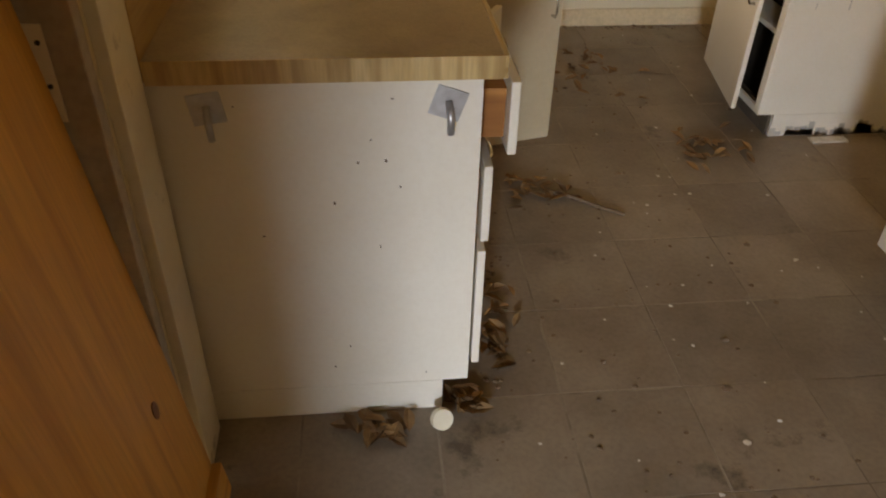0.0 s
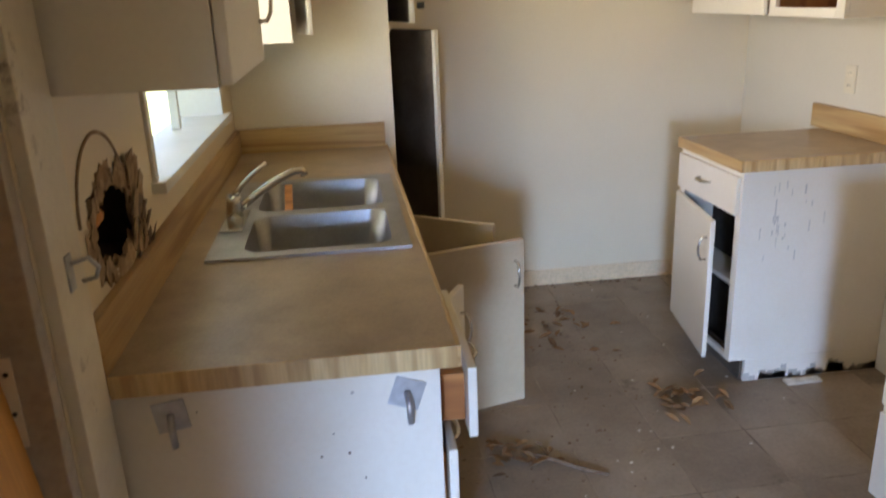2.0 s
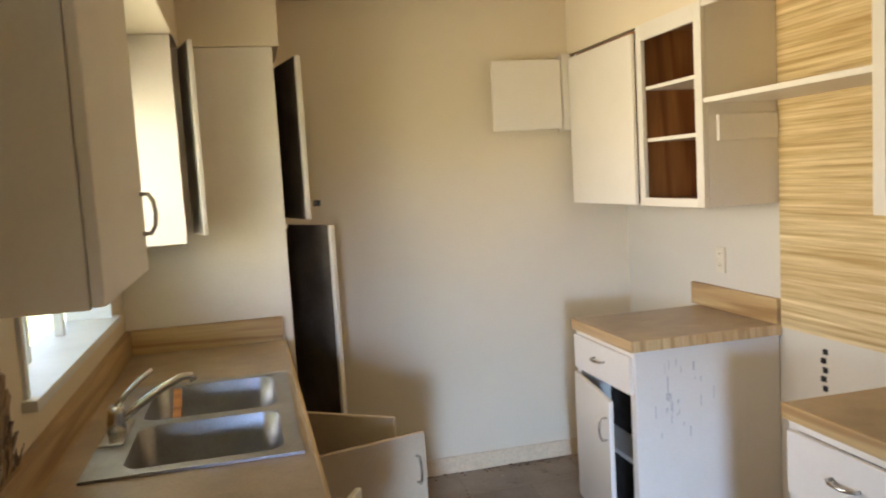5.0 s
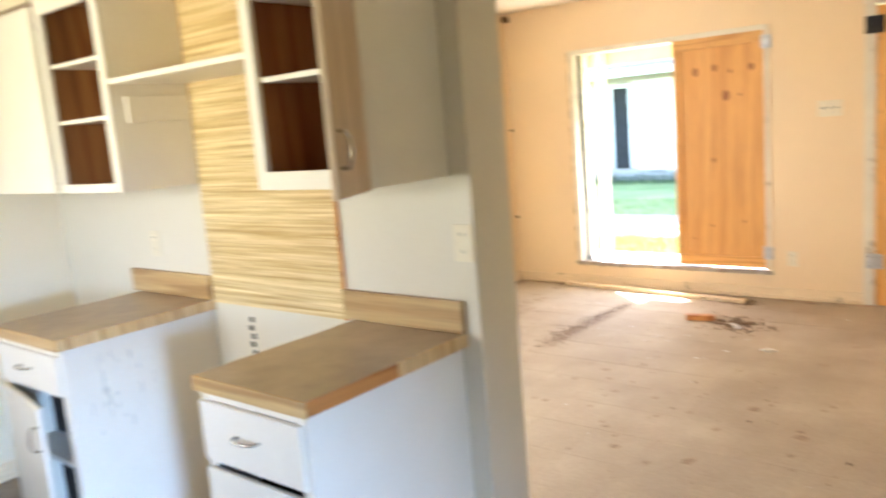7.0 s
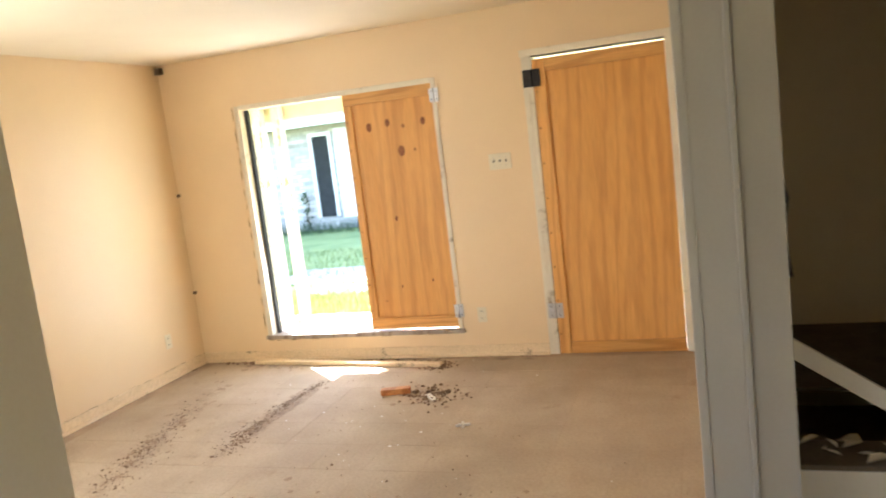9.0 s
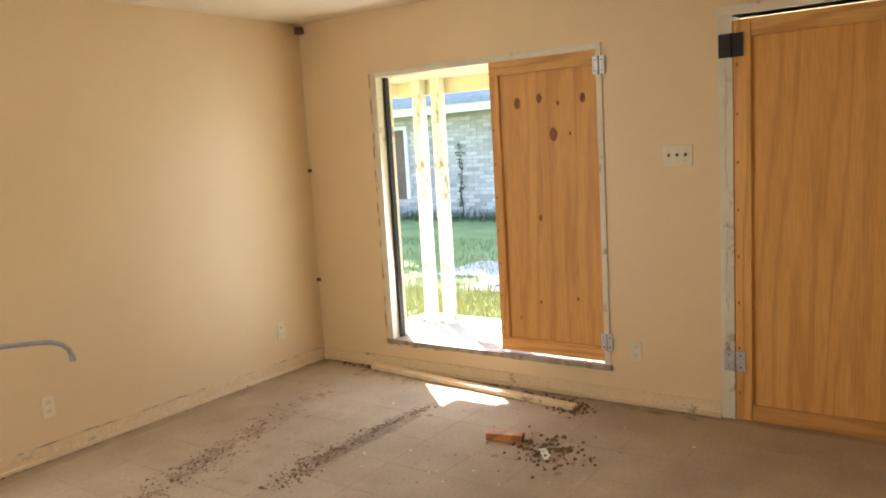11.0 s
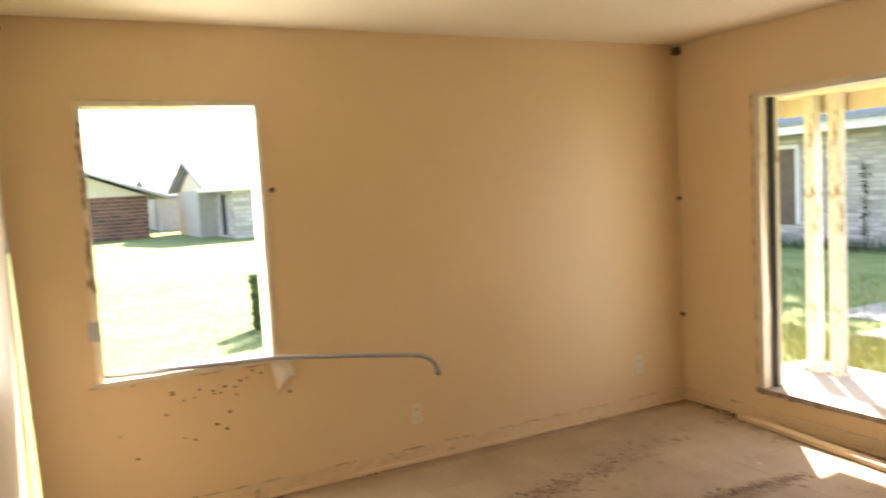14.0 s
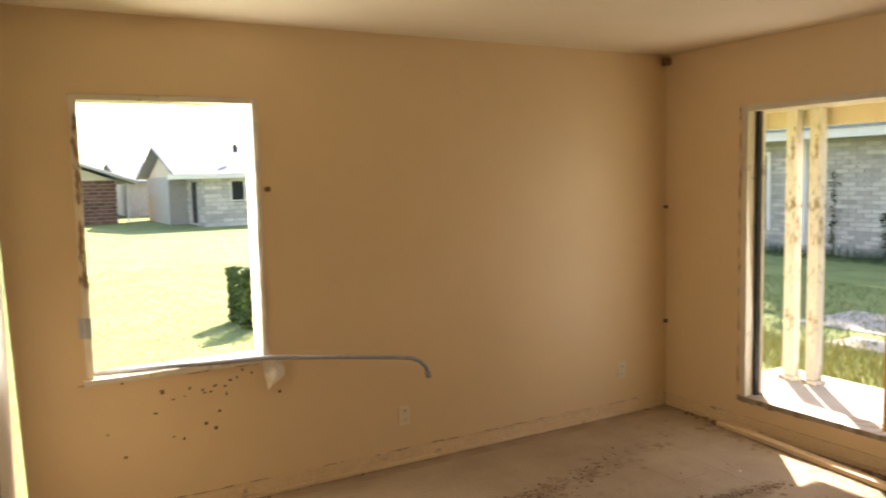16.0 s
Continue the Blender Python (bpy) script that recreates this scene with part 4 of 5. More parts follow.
part("tube", tube([(3.135, 2.80, 0.775), (3.5, 2.70, 0.78), (3.99, 2.655, 0.765), (4.4, 2.56, 0.73), (4.68, 2.50, 0.70), (4.75, 2.49, 0.688), (4.80, 2.485, 0.665), (4.835, 2.482, 0.63), (4.848, 2.481, 0.585)], 0.0125, 12), M["pvc"], cond)
part("end_collar", tube([(4.845, 2.481, 0.60), (4.85, 2.48, 0.565)], 0.0165, 12), M["pvc"], cond)


def sheet(name, quads, material, label, category):
    """A torn thin sheet with thickness, from a curling strip."""
    bm = bmesh.new()
    rows = [[bm.verts.new(v) for v in q] for q in quads]
    for a, b in zip(rows, rows[1:]):
        for k in range(len(a) - 1):
            bm.faces.new((a[k], a[k + 1], b[k + 1], b[k]))
    bmesh.ops.recalc_face_normals(bm, faces=bm.faces)
    bmesh.ops.solidify(bm, geom=list(bm.faces), thickness=0.001)
    return solid(name, bm, material, label, category)


sheet("torn_paper", [[(3.955, 2.715, 0.745), (4.01, 2.70, 0.745), (4.06, 2.69, 0.73)], [(3.965, 2.70, 0.68), (4.02, 2.67, 0.69), (4.075, 2.68, 0.69)], [(3.975, 2.70, 0.62), (4.01, 2.665, 0.64), (4.06, 2.66, 0.655)], [(3.985, 2.71, 0.575), (3.992, 2.70, 0.585), (4.0, 2.69, 0.60)]], M["paper"], "torn flap of white paper hanging below the sill", "paper")
for x, y, z, lab in ((FRONT - 0.03, LEFT - 0.03, CEIL - 0.05, "a"), (PX1 + 0.03, LEFT - 0.03, CEIL - 0.05, "b"), (FRONT - 0.02, LEFT - 0.02, 0.62, "c"), (FRONT - 0.015, LEFT - 0.015, 1.45, "c"), (4.03, LEFT - 0.012, 1.66, "c")):
    r = 0.026 if lab != "c" else 0.012
    bm = boxes(((x - r, y - r, z - r), (x + r, y + r, z + r)), bevel=r * 0.4)
    for v in bm.verts:
        v.co += Vector((rnd.uniform(-1, 1), rnd.uniform(-1, 1), rnd.uniform(-1, 1))) * r * 0.25
    solid("mud_nest", bm, M["dirt"], "small brown mud wasp nest stuck in the corner", "nest", group="mud nests")
wh = thing("shutter_hinge", 3.10, LEFT, 1.02, "loose zinc hinge on the window jamb", "hinge")
part("leaf", boxes(((-0.02, -0.016, -0.05), (0.005, -0.0125, 0.05)), bevel=0.001), M["zinc"], wh)
part("leaf", boxes(((0.006, -0.03, -0.05), (0.035, -0.0265, 0.05)), bevel=0.001), M["zinc"], wh)

bm = boxes(((-0.03, -0.85, 0.0), (0.03, 0.85, 0.03)), bevel=0.004)
bmesh.ops.transform(bm, matrix=pose(6.80, 1.32, 0.0, 0, 0, -6), verts=bm.verts)
solid("loose_trim_board", bm, M["base"], "long dirty trim board lying loose along the wall", "board")
bm = boxes(((-0.10, -0.03, 0.0), (0.10, 0.03, 0.04)), bevel=0.004)
bmesh.ops.transform(bm, matrix=pose(6.13, 0.61, 0.0, 0, 0, -75), verts=bm.verts)
solid("wood_block", bm, M["orangewood"], "short offcut of brown wood on the floor", "block")
bm = boxes(((-0.07, -0.02, 0.0), (0.07, 0.02, 0.006)), bevel=0.002)
bmesh.ops.transform(bm, matrix=pose(6.05, 0.33, 0.0, 0, 0, 40), verts=bm.verts)
solid("wood_splinter", bm, M["chip"], "pale splinter of wood on the floor", "splinter")
bm = bmesh.new()
for k in range(4):
    b2 = boxes(((-0.035, -0.008, 0.0), (0.035, 0.008, 0.012)), bevel=0.002)
    bmesh.ops.transform(b2, matrix=pose(5.60 + rnd.uniform(-0.03, 0.03), -0.01 + rnd.uniform(-0.03, 0.03), 0.0, 0, rnd.uniform(-15, 0), rnd.uniform(0, 180)), verts=b2.verts)
    me = bpy.data.meshes.new("tmp")
    b2.to_mesh(me)
    b2.free()
    bm.from_mesh(me)
solid("crumpled_scrap", bm, M["chip"], "crumpled pale scrap on the floor", "scrap")


def litter(name, spots, count, size, material, label, seed, thick=0.35):
    """Many small uneven lumps or flakes lying on the floor, as one mesh."""
    rr = random.Random(seed)
    verts, faces = [], []
    for _ in range(count):
        (ax, ay), (bx, by), spread = rr.choice(spots)
        f = rr.random()
        x, y = ax + (bx - ax) * f + rr.gauss(0, spread), ay + (by - ay) * f + rr.gauss(0, spread)
        s = size * rr.uniform(0.35, 1.0) * (1 if rr.random() < 0.85 else 1.8)
        n, i0, a0 = 6, len(verts), rr.uniform(0, 6)
        for k in range(n):
            a = a0 + k * math.tau / n
            r = s * rr.uniform(0.6, 1.1)
            verts.append((x + r * math.cos(a), y + r * 0.8 * math.sin(a), 0.0005))
        for k in range(n):
            a = a0 + k * math.tau / n
            r = s * rr.uniform(0.3, 0.7)
            verts.append((x + r * math.cos(a), y + r * 0.8 * math.sin(a), s * thick * rr.uniform(0.5, 1.2) + 0.001))
        faces.append([i0 + n + k for k in range(n)])
        for k in range(n):
            faces.append([i0 + k, i0 + (k + 1) % n, i0 + n + (k + 1) % n, i0 + n + k])
    me = bpy.data.meshes.new(name)
    me.from_pydata(verts, [], faces)
    me.materials.append(material)
    return tagged(new(name, me), label, "debris", kind="stuff")


def leaves(name, spots, count, size, material, label, seed, z=0.004, lift=25):
    """Curled dead leaves: two bent halves each."""
    rr = random.Random(seed)
    verts, faces = [], []
    for _ in range(count):
        (ax, ay), (bx, by), spread = rr.choice(spots)
        f = rr.random()
        p = Vector((ax + (bx - ax) * f + rr.gauss(0, spread), ay + (by - ay) * f + rr.gauss(0, spread), z + rr.uniform(0, 0.02)))
        s = size * rr.uniform(0.5, 1.2)
        m = Matrix.Translation(p) @ Euler((radians(rr.uniform(-lift, lift)), radians(rr.uniform(-lift, lift)), rr.uniform(0, 6.3))).to_matrix().to_4x4()
        i0 = len(verts)
        for q in ((-s, 0, 0), (-0.3 * s, 0.42 * s, 0.25 * s), (0.4 * s, 0.36 * s, 0.3 * s), (s, 0, 0.05 * s), (0.3 * s, -0.4 * s, 0.22 * s), (-0.4 * s, -0.36 * s, 0.2 * s)):
            v = m @ Vector(q)
            verts.append((v.x, v.y, max(v.z, 0.002)))
        faces += [(i0, i0 + 3, i0 + 2, i0 + 1), (i0, i0 + 5, i0 + 4, i0 + 3)]
    me = bpy.data.meshes.new(name)
    me.from_pydata(verts, [], faces)
    me.materials.append(material)
    return tagged(new(name, me), label, "leaves", kind="stuff")


litter("dirt_film", [((6.35, 1.30), (5.3, 1.32), 0.04), ((6.4, 2.15), (4.8, 1.8), 0.08), ((6.2, 0.45), (6.0, 0.25), 0.08), ((6.8, 2.3), (6.7, 0.6), 0.04), ((3.6, 2.0), (4.6, -0.6), 0.35)], 320, 0.028, M["film"], "thin brown dirt film on the tan floor", 51, 0.006)
bm = bmesh.new()
for k in range(26):
    x, z, w = rnd.gauss(2.10, 0.055), rnd.gauss(0.66, 0.09), rnd.uniform(0.002, 0.006)
    bm_box(bm, (x, 1.3245, z), (x + w, 1.3253, z + rnd.uniform(0.01, 0.05)))
for k in range(60):
    x, w = rnd.uniform(1.98, 2.56), rnd.uniform(0.01, 0.05)
    bm_box(bm, (x, 1.3243, 0.002), (x + w, 1.3253, abs(rnd.gauss(0.015, 0.018)) + 0.006))
solid("cabinet_scuffs", bm, M["scuff"], "grey scuffs and grime on the white cabinet end", "scuffs", "stuff")
bm = bmesh.new()
for k in range(12):
    x, z, w = rnd.uniform(0.03, 0.58), rnd.uniform(0.10, 0.85), rnd.uniform(0.002, 0.006)
    bm_box(bm, (x, 0.0032, z), (x + w, 0.0042, z + rnd.uniform(0.002, 0.007)))
solid("panel_specks", bm, M["dirt"], "small dark nicks in the white cabinet end", "specks", "stuff")
litter("dirt_trail", [((6.40, 1.29), (5.85, 1.36), 0.025), ((5.9, 1.37), (5.2, 1.28), 0.035), ((5.6, 1.40), (5.1, 1.30), 0.05), ((6.0, 2.12), (4.7, 1.75), 0.04), ((5.3, 1.9), (4.6, 1.72), 0.08)], 900, 0.009, M["dirt"], "brown dirt trail across the dusty floor", 3, 0.25)
litter("dirt_heap", [((6.88, 1.4), (6.80, 0.5), 0.03), ((6.15, 0.40), (6.05, 0.30), 0.10), ((6.9, 2.5), (6.86, 1.6), 0.02), ((6.75, 0.55), (6.7, 0.45), 0.05)], 420, 0.016, M["dirt"], "brown dirt and straw swept against the wall", 5, 0.6)
litter("floor_crumbs", [((4.2, -0.8), (6.7, 2.3), 0.6)], 120, 0.008, M["dirt"], "scattered dark crumbs on the living room floor", 7)
litter("paint_flakes", [((4.4, -0.6), (6.7, 1.6), 0.5), ((1.2, -0.3), (1.8, 2.0), 0.25)], 90, 0.009, M["chip"], "scattered white paint flakes on the floor", 8, 0.15)
litter("kitchen_crumbs", [((1.0, -0.6), (1.5, 2.4), 0.25), ((0.70, 0.1), (0.75, 2.0), 0.04)], 420, 0.009, M["dirt"], "dark crumbs on the kitchen floor", 9)
litter("edge_grime", [((2.9, 2.69), (6.9, 2.69), 0.012), ((6.93, 2.6), (6.93, -0.2), 0.012), ((0.9, 2.55), (2.5, 2.55), 0.02)], 420, 0.010, M["dirt"], "grime along the foot of the walls", 10)
leaves("dead_leaves", [((1.30, 1.85), (1.60, 2.15), 0.10), ((0.95, 1.0), (1.02, 0.95), 0.05), ((0.36, -0.07), (0.43, -0.07), 0.025), ((0.59, 0.03), (0.63, 0.0), 0.02), ((0.70, 0.15), (0.74, 0.5), 0.03), ((1.6, 1.2), (1.8, 1.25), 0.06)], 190, 0.033, M["leaf"], "curled brown dead leaves on the kitchen floor", 11)
solid("twig", tube([(1.0, 0.97, 0.012), (1.08, 0.92, 0.016), (1.16, 0.86, 0.010), (1.25, 0.80, 0.008)], 0.008, 6, 0.6), M["dirt"], "dark twig on the kitchen floor", "twig")
bm = bmesh.new()
disc(bm, pose(0.549, -0.06, 0.028, 60, 0, 15), 0.028, 0.014, 18)
solid("bottle_cap", bm, M["plate"], "pale round plastic cap by the cabinet corner", "cap")
bm = boxes(((2.15, 1.255, 0.0), (2.30, 1.30, 0.008)), bevel=0.003)
solid("plaster_flake", bm, M["chip"], "broken white plaster flake beside the cabinet", "flake")
litter("wall_specks", [((3.2, 0), (4.1, 0), 0.1)], 1, 0.004, M["dirt"], "dark specks", 12)
sp = bpy.data.objects["wall_specks"]
bm = bmesh.new()
for k in range(26):
    x, z = rnd.uniform(3.05, 4.1), rnd.uniform(0.30, 0.72)
    if rnd.random() < 0.6:
        x, z = rnd.uniform(3.4, 3.9), rnd.uniform(0.58, 0.71)
    bm_box(bm, (x, LEFT - 0.003, z), (x + rnd.uniform(0.006, 0.02), LEFT - 0.0003, z + rnd.uniform(0.005, 0.018)))
old = sp.data
sp.data = mesh_of(bm, "wall_specks", M["dirt"])
tagged(sp, "dark specks of dirt on the wall below the window", "specks")

bm = bmesh.new()
disc(bm, Matrix.Translation((5.1, 0.72, CEIL - 0.012)), 0.06, 0.024, 20)
solid("ceiling_rose", bm, M["rawwood"], "small round grey fixture base on the ceiling", "fixture")

# ---- closet ----
box = thing("closet_platform", 4.15, -2.3, 0, "low white closet platform with a hole in its dark top", "platform")
box.matrix_basis = Matrix()
part("front_panel", boxes(((4.15, -2.80, 0.0), (4.17, -1.515, 0.435)), bevel=0.002), M["cab"], box)
part("top", slab(0.437, 0.455, 4.145, 5.89, -2.80, -1.515, [(4.35, 4.9, -2.3, -1.72)]), M["dark"], box, "dark stained top")
bm = boxes(((-0.012, -0.42, -0.03), (0.012, 0.42, 0.03)), bevel=0.002)
bmesh.ops.transform(bm, matrix=pose(4.22, -1.93, 0.67, 34, 0, 0), verts=bm.verts)
solid("loose_plank", bm, M["cab"], "white painted plank leaning across the closet cabinet", "plank")
leaves("closet_rubbish", [((4.24, -1.72), (4.29, -2.05), 0.04)], 9, 0.06, M["paper"], "crumpled paper and rubbish on the closet cabinet", 14, z=0.46)
solid("closet_latch", tube([(4.01, -1.655, 1.44), (4.02, -1.67, 1.36), (4.01, -1.655, 1.26), (4.02, -1.67, 1.12)], 0.014, 8), M["iron"], "black iron latch on the closet jamb", "latch")

# ---- outside ----
# Unseen overhang, sized to bound the sun patch on the living room floor.
solid("porch_roof", boxes(((FRONT + 0.145, -3.0, 2.222), (8.62, 3.50, 2.27))), M["shingle"], "shingled porch roof, its unseen wide edge set to trim the sun", "roof", "structure")
G = -0.10
bm = bmesh.new()
bmesh.ops.create_grid(bm, x_segments=8, y_segments=8, size=400, matrix=Matrix.Translation((0, 0, G)))
ground = tagged(part("ground", bm, M["grass"]), "sunlit mown green lawn", "lawn", kind="structure")
solid("porch_slab", boxes(((FRONT + 0.145, -2.9, G - 0.1), (8.62, 2.95, -0.01)), bevel=0.01), M["concrete"], "pale concrete porch slab", "slab", "structure")
bm = boxes(((10.85, -14, G - 0.02), (12.0, 4.45, G + 0.012)), ((10.05, -14, G - 0.02), (10.6, 3.55, G + 0.012)), bevel=0.004)
solid("path", bm, M["concrete"], "grey concrete path across the lawn", "path", "structure")
solid("roof", boxes(((-2.2, -5.3, 2.735), (7.9, 3.6, 2.80))), M["shingle"], "low roof over the house", "roof", "structure")
# Eave out of view, added to hold sun off the lawn window.
solid("eave_lawn", boxes(((-0.9, LEFT + 0.145, 2.42), (FRONT + 0.14, 3.60, 2.46))), M["soffit"], "unseen cream eave boards added to shade the lawn window", "eave", "structure")
bm = bmesh.new()
for k in range(28):
    bm_box(bm, (FRONT + 0.145, -2.9 + 0.21 * k, 2.165), (8.42, -2.9 + 0.21 * k + 0.204, 2.18), 0.003)
solid("porch_ceiling", bm, M["soffit"], "cream boarded porch ceiling with joints", "ceiling", "structure")
solid("porch_fascia", boxes(((8.421, -2.9, 2.03), (8.50, 3.01, 2.22)), ((FRONT + 0.145, 2.985, 2.03), (8.42, 3.01, 2.22)), bevel=0.006), M["soffit"], "cream porch beam", "beam", "structure")
for k, (x, y) in enumerate(((8.325, 2.67), (8.34, 2.475))):
    p = thing("porch_post", x, y, -0.01, "white wooden porch post with badly peeling paint", "post", group="porch posts")
    part("shaft", boxes(((-0.045, -0.045, 0.03), (0.045, 0.045, 2.174)), bevel=0.006), M["peel"], p)
    part("base_block", boxes(((-0.07, -0.07, 0.0), (0.07, 0.07, 0.03)), bevel=0.004), M["peel"], p)


def wall_bricks(parent, x0, y0, x1, y1, z0, z1, gap, material, name="brick", bl=0.24, bh=0.085):
    """Courses of bricks along a wall line, joined, standing proud of the mortar wall."""
    d = Vector((x1 - x0, y1 - y0, 0))
    L = d.length
    d /= L
    nrm = Vector((d.y, -d.x, 0))
    verts, faces = [], []
    rows = int((z1 - z0) / (bh + gap))
    for r in range(rows):
        u = -(r % 2) * bl / 2
        while u < L:
            a, b = max(u, 0), min(u + bl, L)
            u += bl + gap
            if b - a < 0.03:
                continue
            za, zb = z0 + r * (bh + gap), z0 + r * (bh + gap) + bh
            i0 = len(verts)
            for o in (0.0, 0.012):
                for uu, zz in ((a, za), (b, za), (b, zb), (a, zb)):
                    q = Vector((x0, y0, zz)) + d * uu + nrm * o
                    verts.append(q[:])
            faces += [[i0 + 4 + k for k in range(4)]] + [[i0 + k, i0 + (k + 1) % 4, i0 + 4 + (k + 1) % 4, i0 + 4 + k] for k in range(4)]
    me = bpy.data.meshes.new(name)
    me.from_pydata(verts, [], faces)
    me.materials.append(material)
    ob = new(name, me)
    ob.parent = parent
    ob["kind"] = "stuff"
    return ob


def island(m, amount):
    """Brick to brick variation by mesh island."""
    t = m.node_tree
    n, lk = t.nodes, t.links
    b = n["Principled BSDF"]
    old = b.inputs["Base Color"].links[0].from_socket
    ge = n.new("ShaderNodeNewGeometry")
    mr = n.new("ShaderNodeMapRange")
    mr.inputs[3].default_value, mr.inputs[4].default_value = 1 - amount, 1 + amount * 0.6
    hs = n.new("ShaderNodeHueSaturation")
    lk.new(ge.outputs["Random Per Island"], mr.inputs[0])
    lk.new(mr.outputs[0], hs.inputs["Value"])
    lk.new(old, hs.inputs["Color"])
    lk.new(hs.outputs[0], b.inputs["Base Color"])


for k, a in (("wbrick", 0.3), ("rbrick", 0.4), ("leaf", 0.45), ("blade", 0.4), ("weed", 0.35), ("ivy", 0.4), ("shrub", 0.4)):
    island(M[k], a)


def prism_roof(x0, x1, y0, y1, ze, zr, over, axis="x", thick=0.12):
    """A gabled roof shell with thickness; the ridge runs along axis."""
    bm = bmesh.new()
    if axis == "x":
        ym = (y0 + y1) / 2
        prof = [(y0 - over, ze), (ym, zr), (y1 + over, ze), (y1 + over, ze + thick), (ym, zr + thick), (y0 - over, ze + thick)]
        ends = [[bm.verts.new((x, a, z)) for a, z in prof] for x in (x0 - over, x1 + over)]
    else:
        xm = (x0 + x1) / 2
        prof = [(x0 - over, ze), (xm, zr), (x1 + over, ze), (x1 + over, ze + thick), (xm, zr + thick), (x0 - over, ze + thick)]
        ends = [[bm.verts.new((a, y, z)) for a, z in prof] for y in (y0 - over, y1 + over)]
    for k in range(6):
        bm.faces.new((ends[0][k], ends[0][(k + 1) % 6], ends[1][(k + 1) % 6], ends[1][k]))
    for e in ends:
        bm.faces.new((e[0], e[1], e[4], e[5]))
        bm.faces.new((e[1], e[2], e[3], e[4]))
    bmesh.ops.recalc_face_normals(bm, faces=bm.faces)
    return bm


# house across the lawn, its end gable and long side towards us
h1 = thing("white_brick_house", 12, 34, G, "low whitewashed brick house across the lawn, grey shingle roof", "house")
h1.matrix_basis = Matrix()
part("wall", boxes(((10.0, 30.95, G), (24, 40, 2.0)), ((9.2, 34.3, G), (9.999, 40, 2.0))), M["mortar"], h1)
wall_bricks(h1, 10.0, 30.945, 18, 30.945, G, 2.0, 0.02, M["wbrick"], bl=0.45, bh=0.15)
wall_bricks(h1, 9.995, 34.3, 9.995, 30.95, G, 2.0, 0.02, M["wbrick"], bl=0.45, bh=0.15)
part("roof", prism_roof(9.2, 24, 31.0, 40, 1.95, 3.3, 0.45), M["shingle"], h1)
part("fascia", boxes(((8.5, 30.5, 1.88), (24.4, 30.54, 2.06))), M["white"], h1)
wn1 = part("window", boxes(((11.1, 30.90, 0.90), (11.6, 30.94, 1.74))), M["void"], h1, "near-black panel for a shaded empty window")
part("frame", boxes(((11.05, 30.89, 0.93), (11.1, 30.93, 1.83)), ((11.6, 30.89, 0.93), (11.65, 30.93, 1.83)), ((11.1, 30.89, 1.78), (11.6, 30.93, 1.83)), ((11.1, 30.89, 0.93), (11.6, 30.93, 0.98))), M["white"], wn1)
part("vent", boxes(((11.6, 32.2, 3.0), (11.75, 32.35, 3.35))), M["iron"], h1)
bm = bmesh.new()
gable = [[bm.verts.new((x, y, z)) for y, z in ((31.2, 1.99), (39.8, 1.99), (35.5, 3.28))] for x in (9.25, 9.4)]
for k in range(3):
    bm.faces.new((gable[0][k], gable[0][(k + 1) % 3], gable[1][(k + 1) % 3], gable[1][k]))
bm.faces.new(gable[0])
bm.faces.new(gable[1])
bmesh.ops.recalc_face_normals(bm, faces=bm.faces)
part("gable_end", bm, M["soffit"], h1, "pale green-cream gable boards")
part("side_brick", boxes(((9.19, 34.28, G), (9.199, 39.9, 1.99))), M["wbrick"], h1)
part("door", boxes(((9.96, 32.4, G + 0.1), (9.982, 33.2, 1.75))), M["void"], h1, "near-black panel for a shaded narrow doorway")
h2 = thing("red_brick_house", 3, 33, G, "low red brick house at the lawn's edge", "house")
h2.matrix_basis = Matrix()
part("wall", boxes(((-5.6, 38.0, G), (7.5, 48, 1.95))), M["mortar"], h2)
wall_bricks(h2, 3, 37.995, 7.5, 37.995, G, 1.95, 0.02, M["rbrick"], bl=0.45, bh=0.15)
wall_bricks(h2, 7.505, 38.0, 7.505, 48, G, 1.95, 0.02, M["rbrick"], bl=0.45, bh=0.15)
part("roof", prism_roof(-5.6, 7.5, 38, 48, 1.75, 4.5, 0.8, "y"), M["shingle"], h2)
part("rake_board", tube([(8.35, 37.17, 1.80), (0.95, 37.17, 4.56)], 0.11, 4), M["white"], h2, "white painted rake board")
bm = bmesh.new()
gable = [[bm.verts.new((x, y, z)) for x, z in ((-5.5, 1.951), (7.4, 1.951), (0.95, 4.42))] for y in (37.9, 38.05)]
for k in range(3):
    bm.faces.new((gable[0][k], gable[0][(k + 1) % 3], gable[1][(k + 1) % 3], gable[1][k]))
bm.faces.new(gable[0])
bm.faces.new(gable[1])
bmesh.ops.recalc_face_normals(bm, faces=bm.faces)
part("gable_end", bm, M["soffit"], h2, "pale gable boards")
part("eave_post", boxes(((7.95, 38.1, G), (8.03, 38.18, 1.8))), M["white"], h2, "thin white eave post")
h3 = thing("far_house", 9, 50, G, "pale brick house farther off", "house")
h3.matrix_basis = Matrix()
part("wall", boxes(((9.0, 45.5, G), (22, 56, 1.85))), M["wbrick"], h3)
part("roof", prism_roof(9.0, 22, 45.5, 56, 1.8, 3.0, 0.5), M["shingle"], h3)

# neighbour seen past the porch
h4 = thing("neighbour_house", 17.5, 7, G, "white brick neighbouring house with boarded openings", "house")
h4.matrix_basis = Matrix()
NX = 17.6
part("wall", boxes(((NX, -8, G), (NX + 8, 18, 2.35))), M["mortar"], h4)
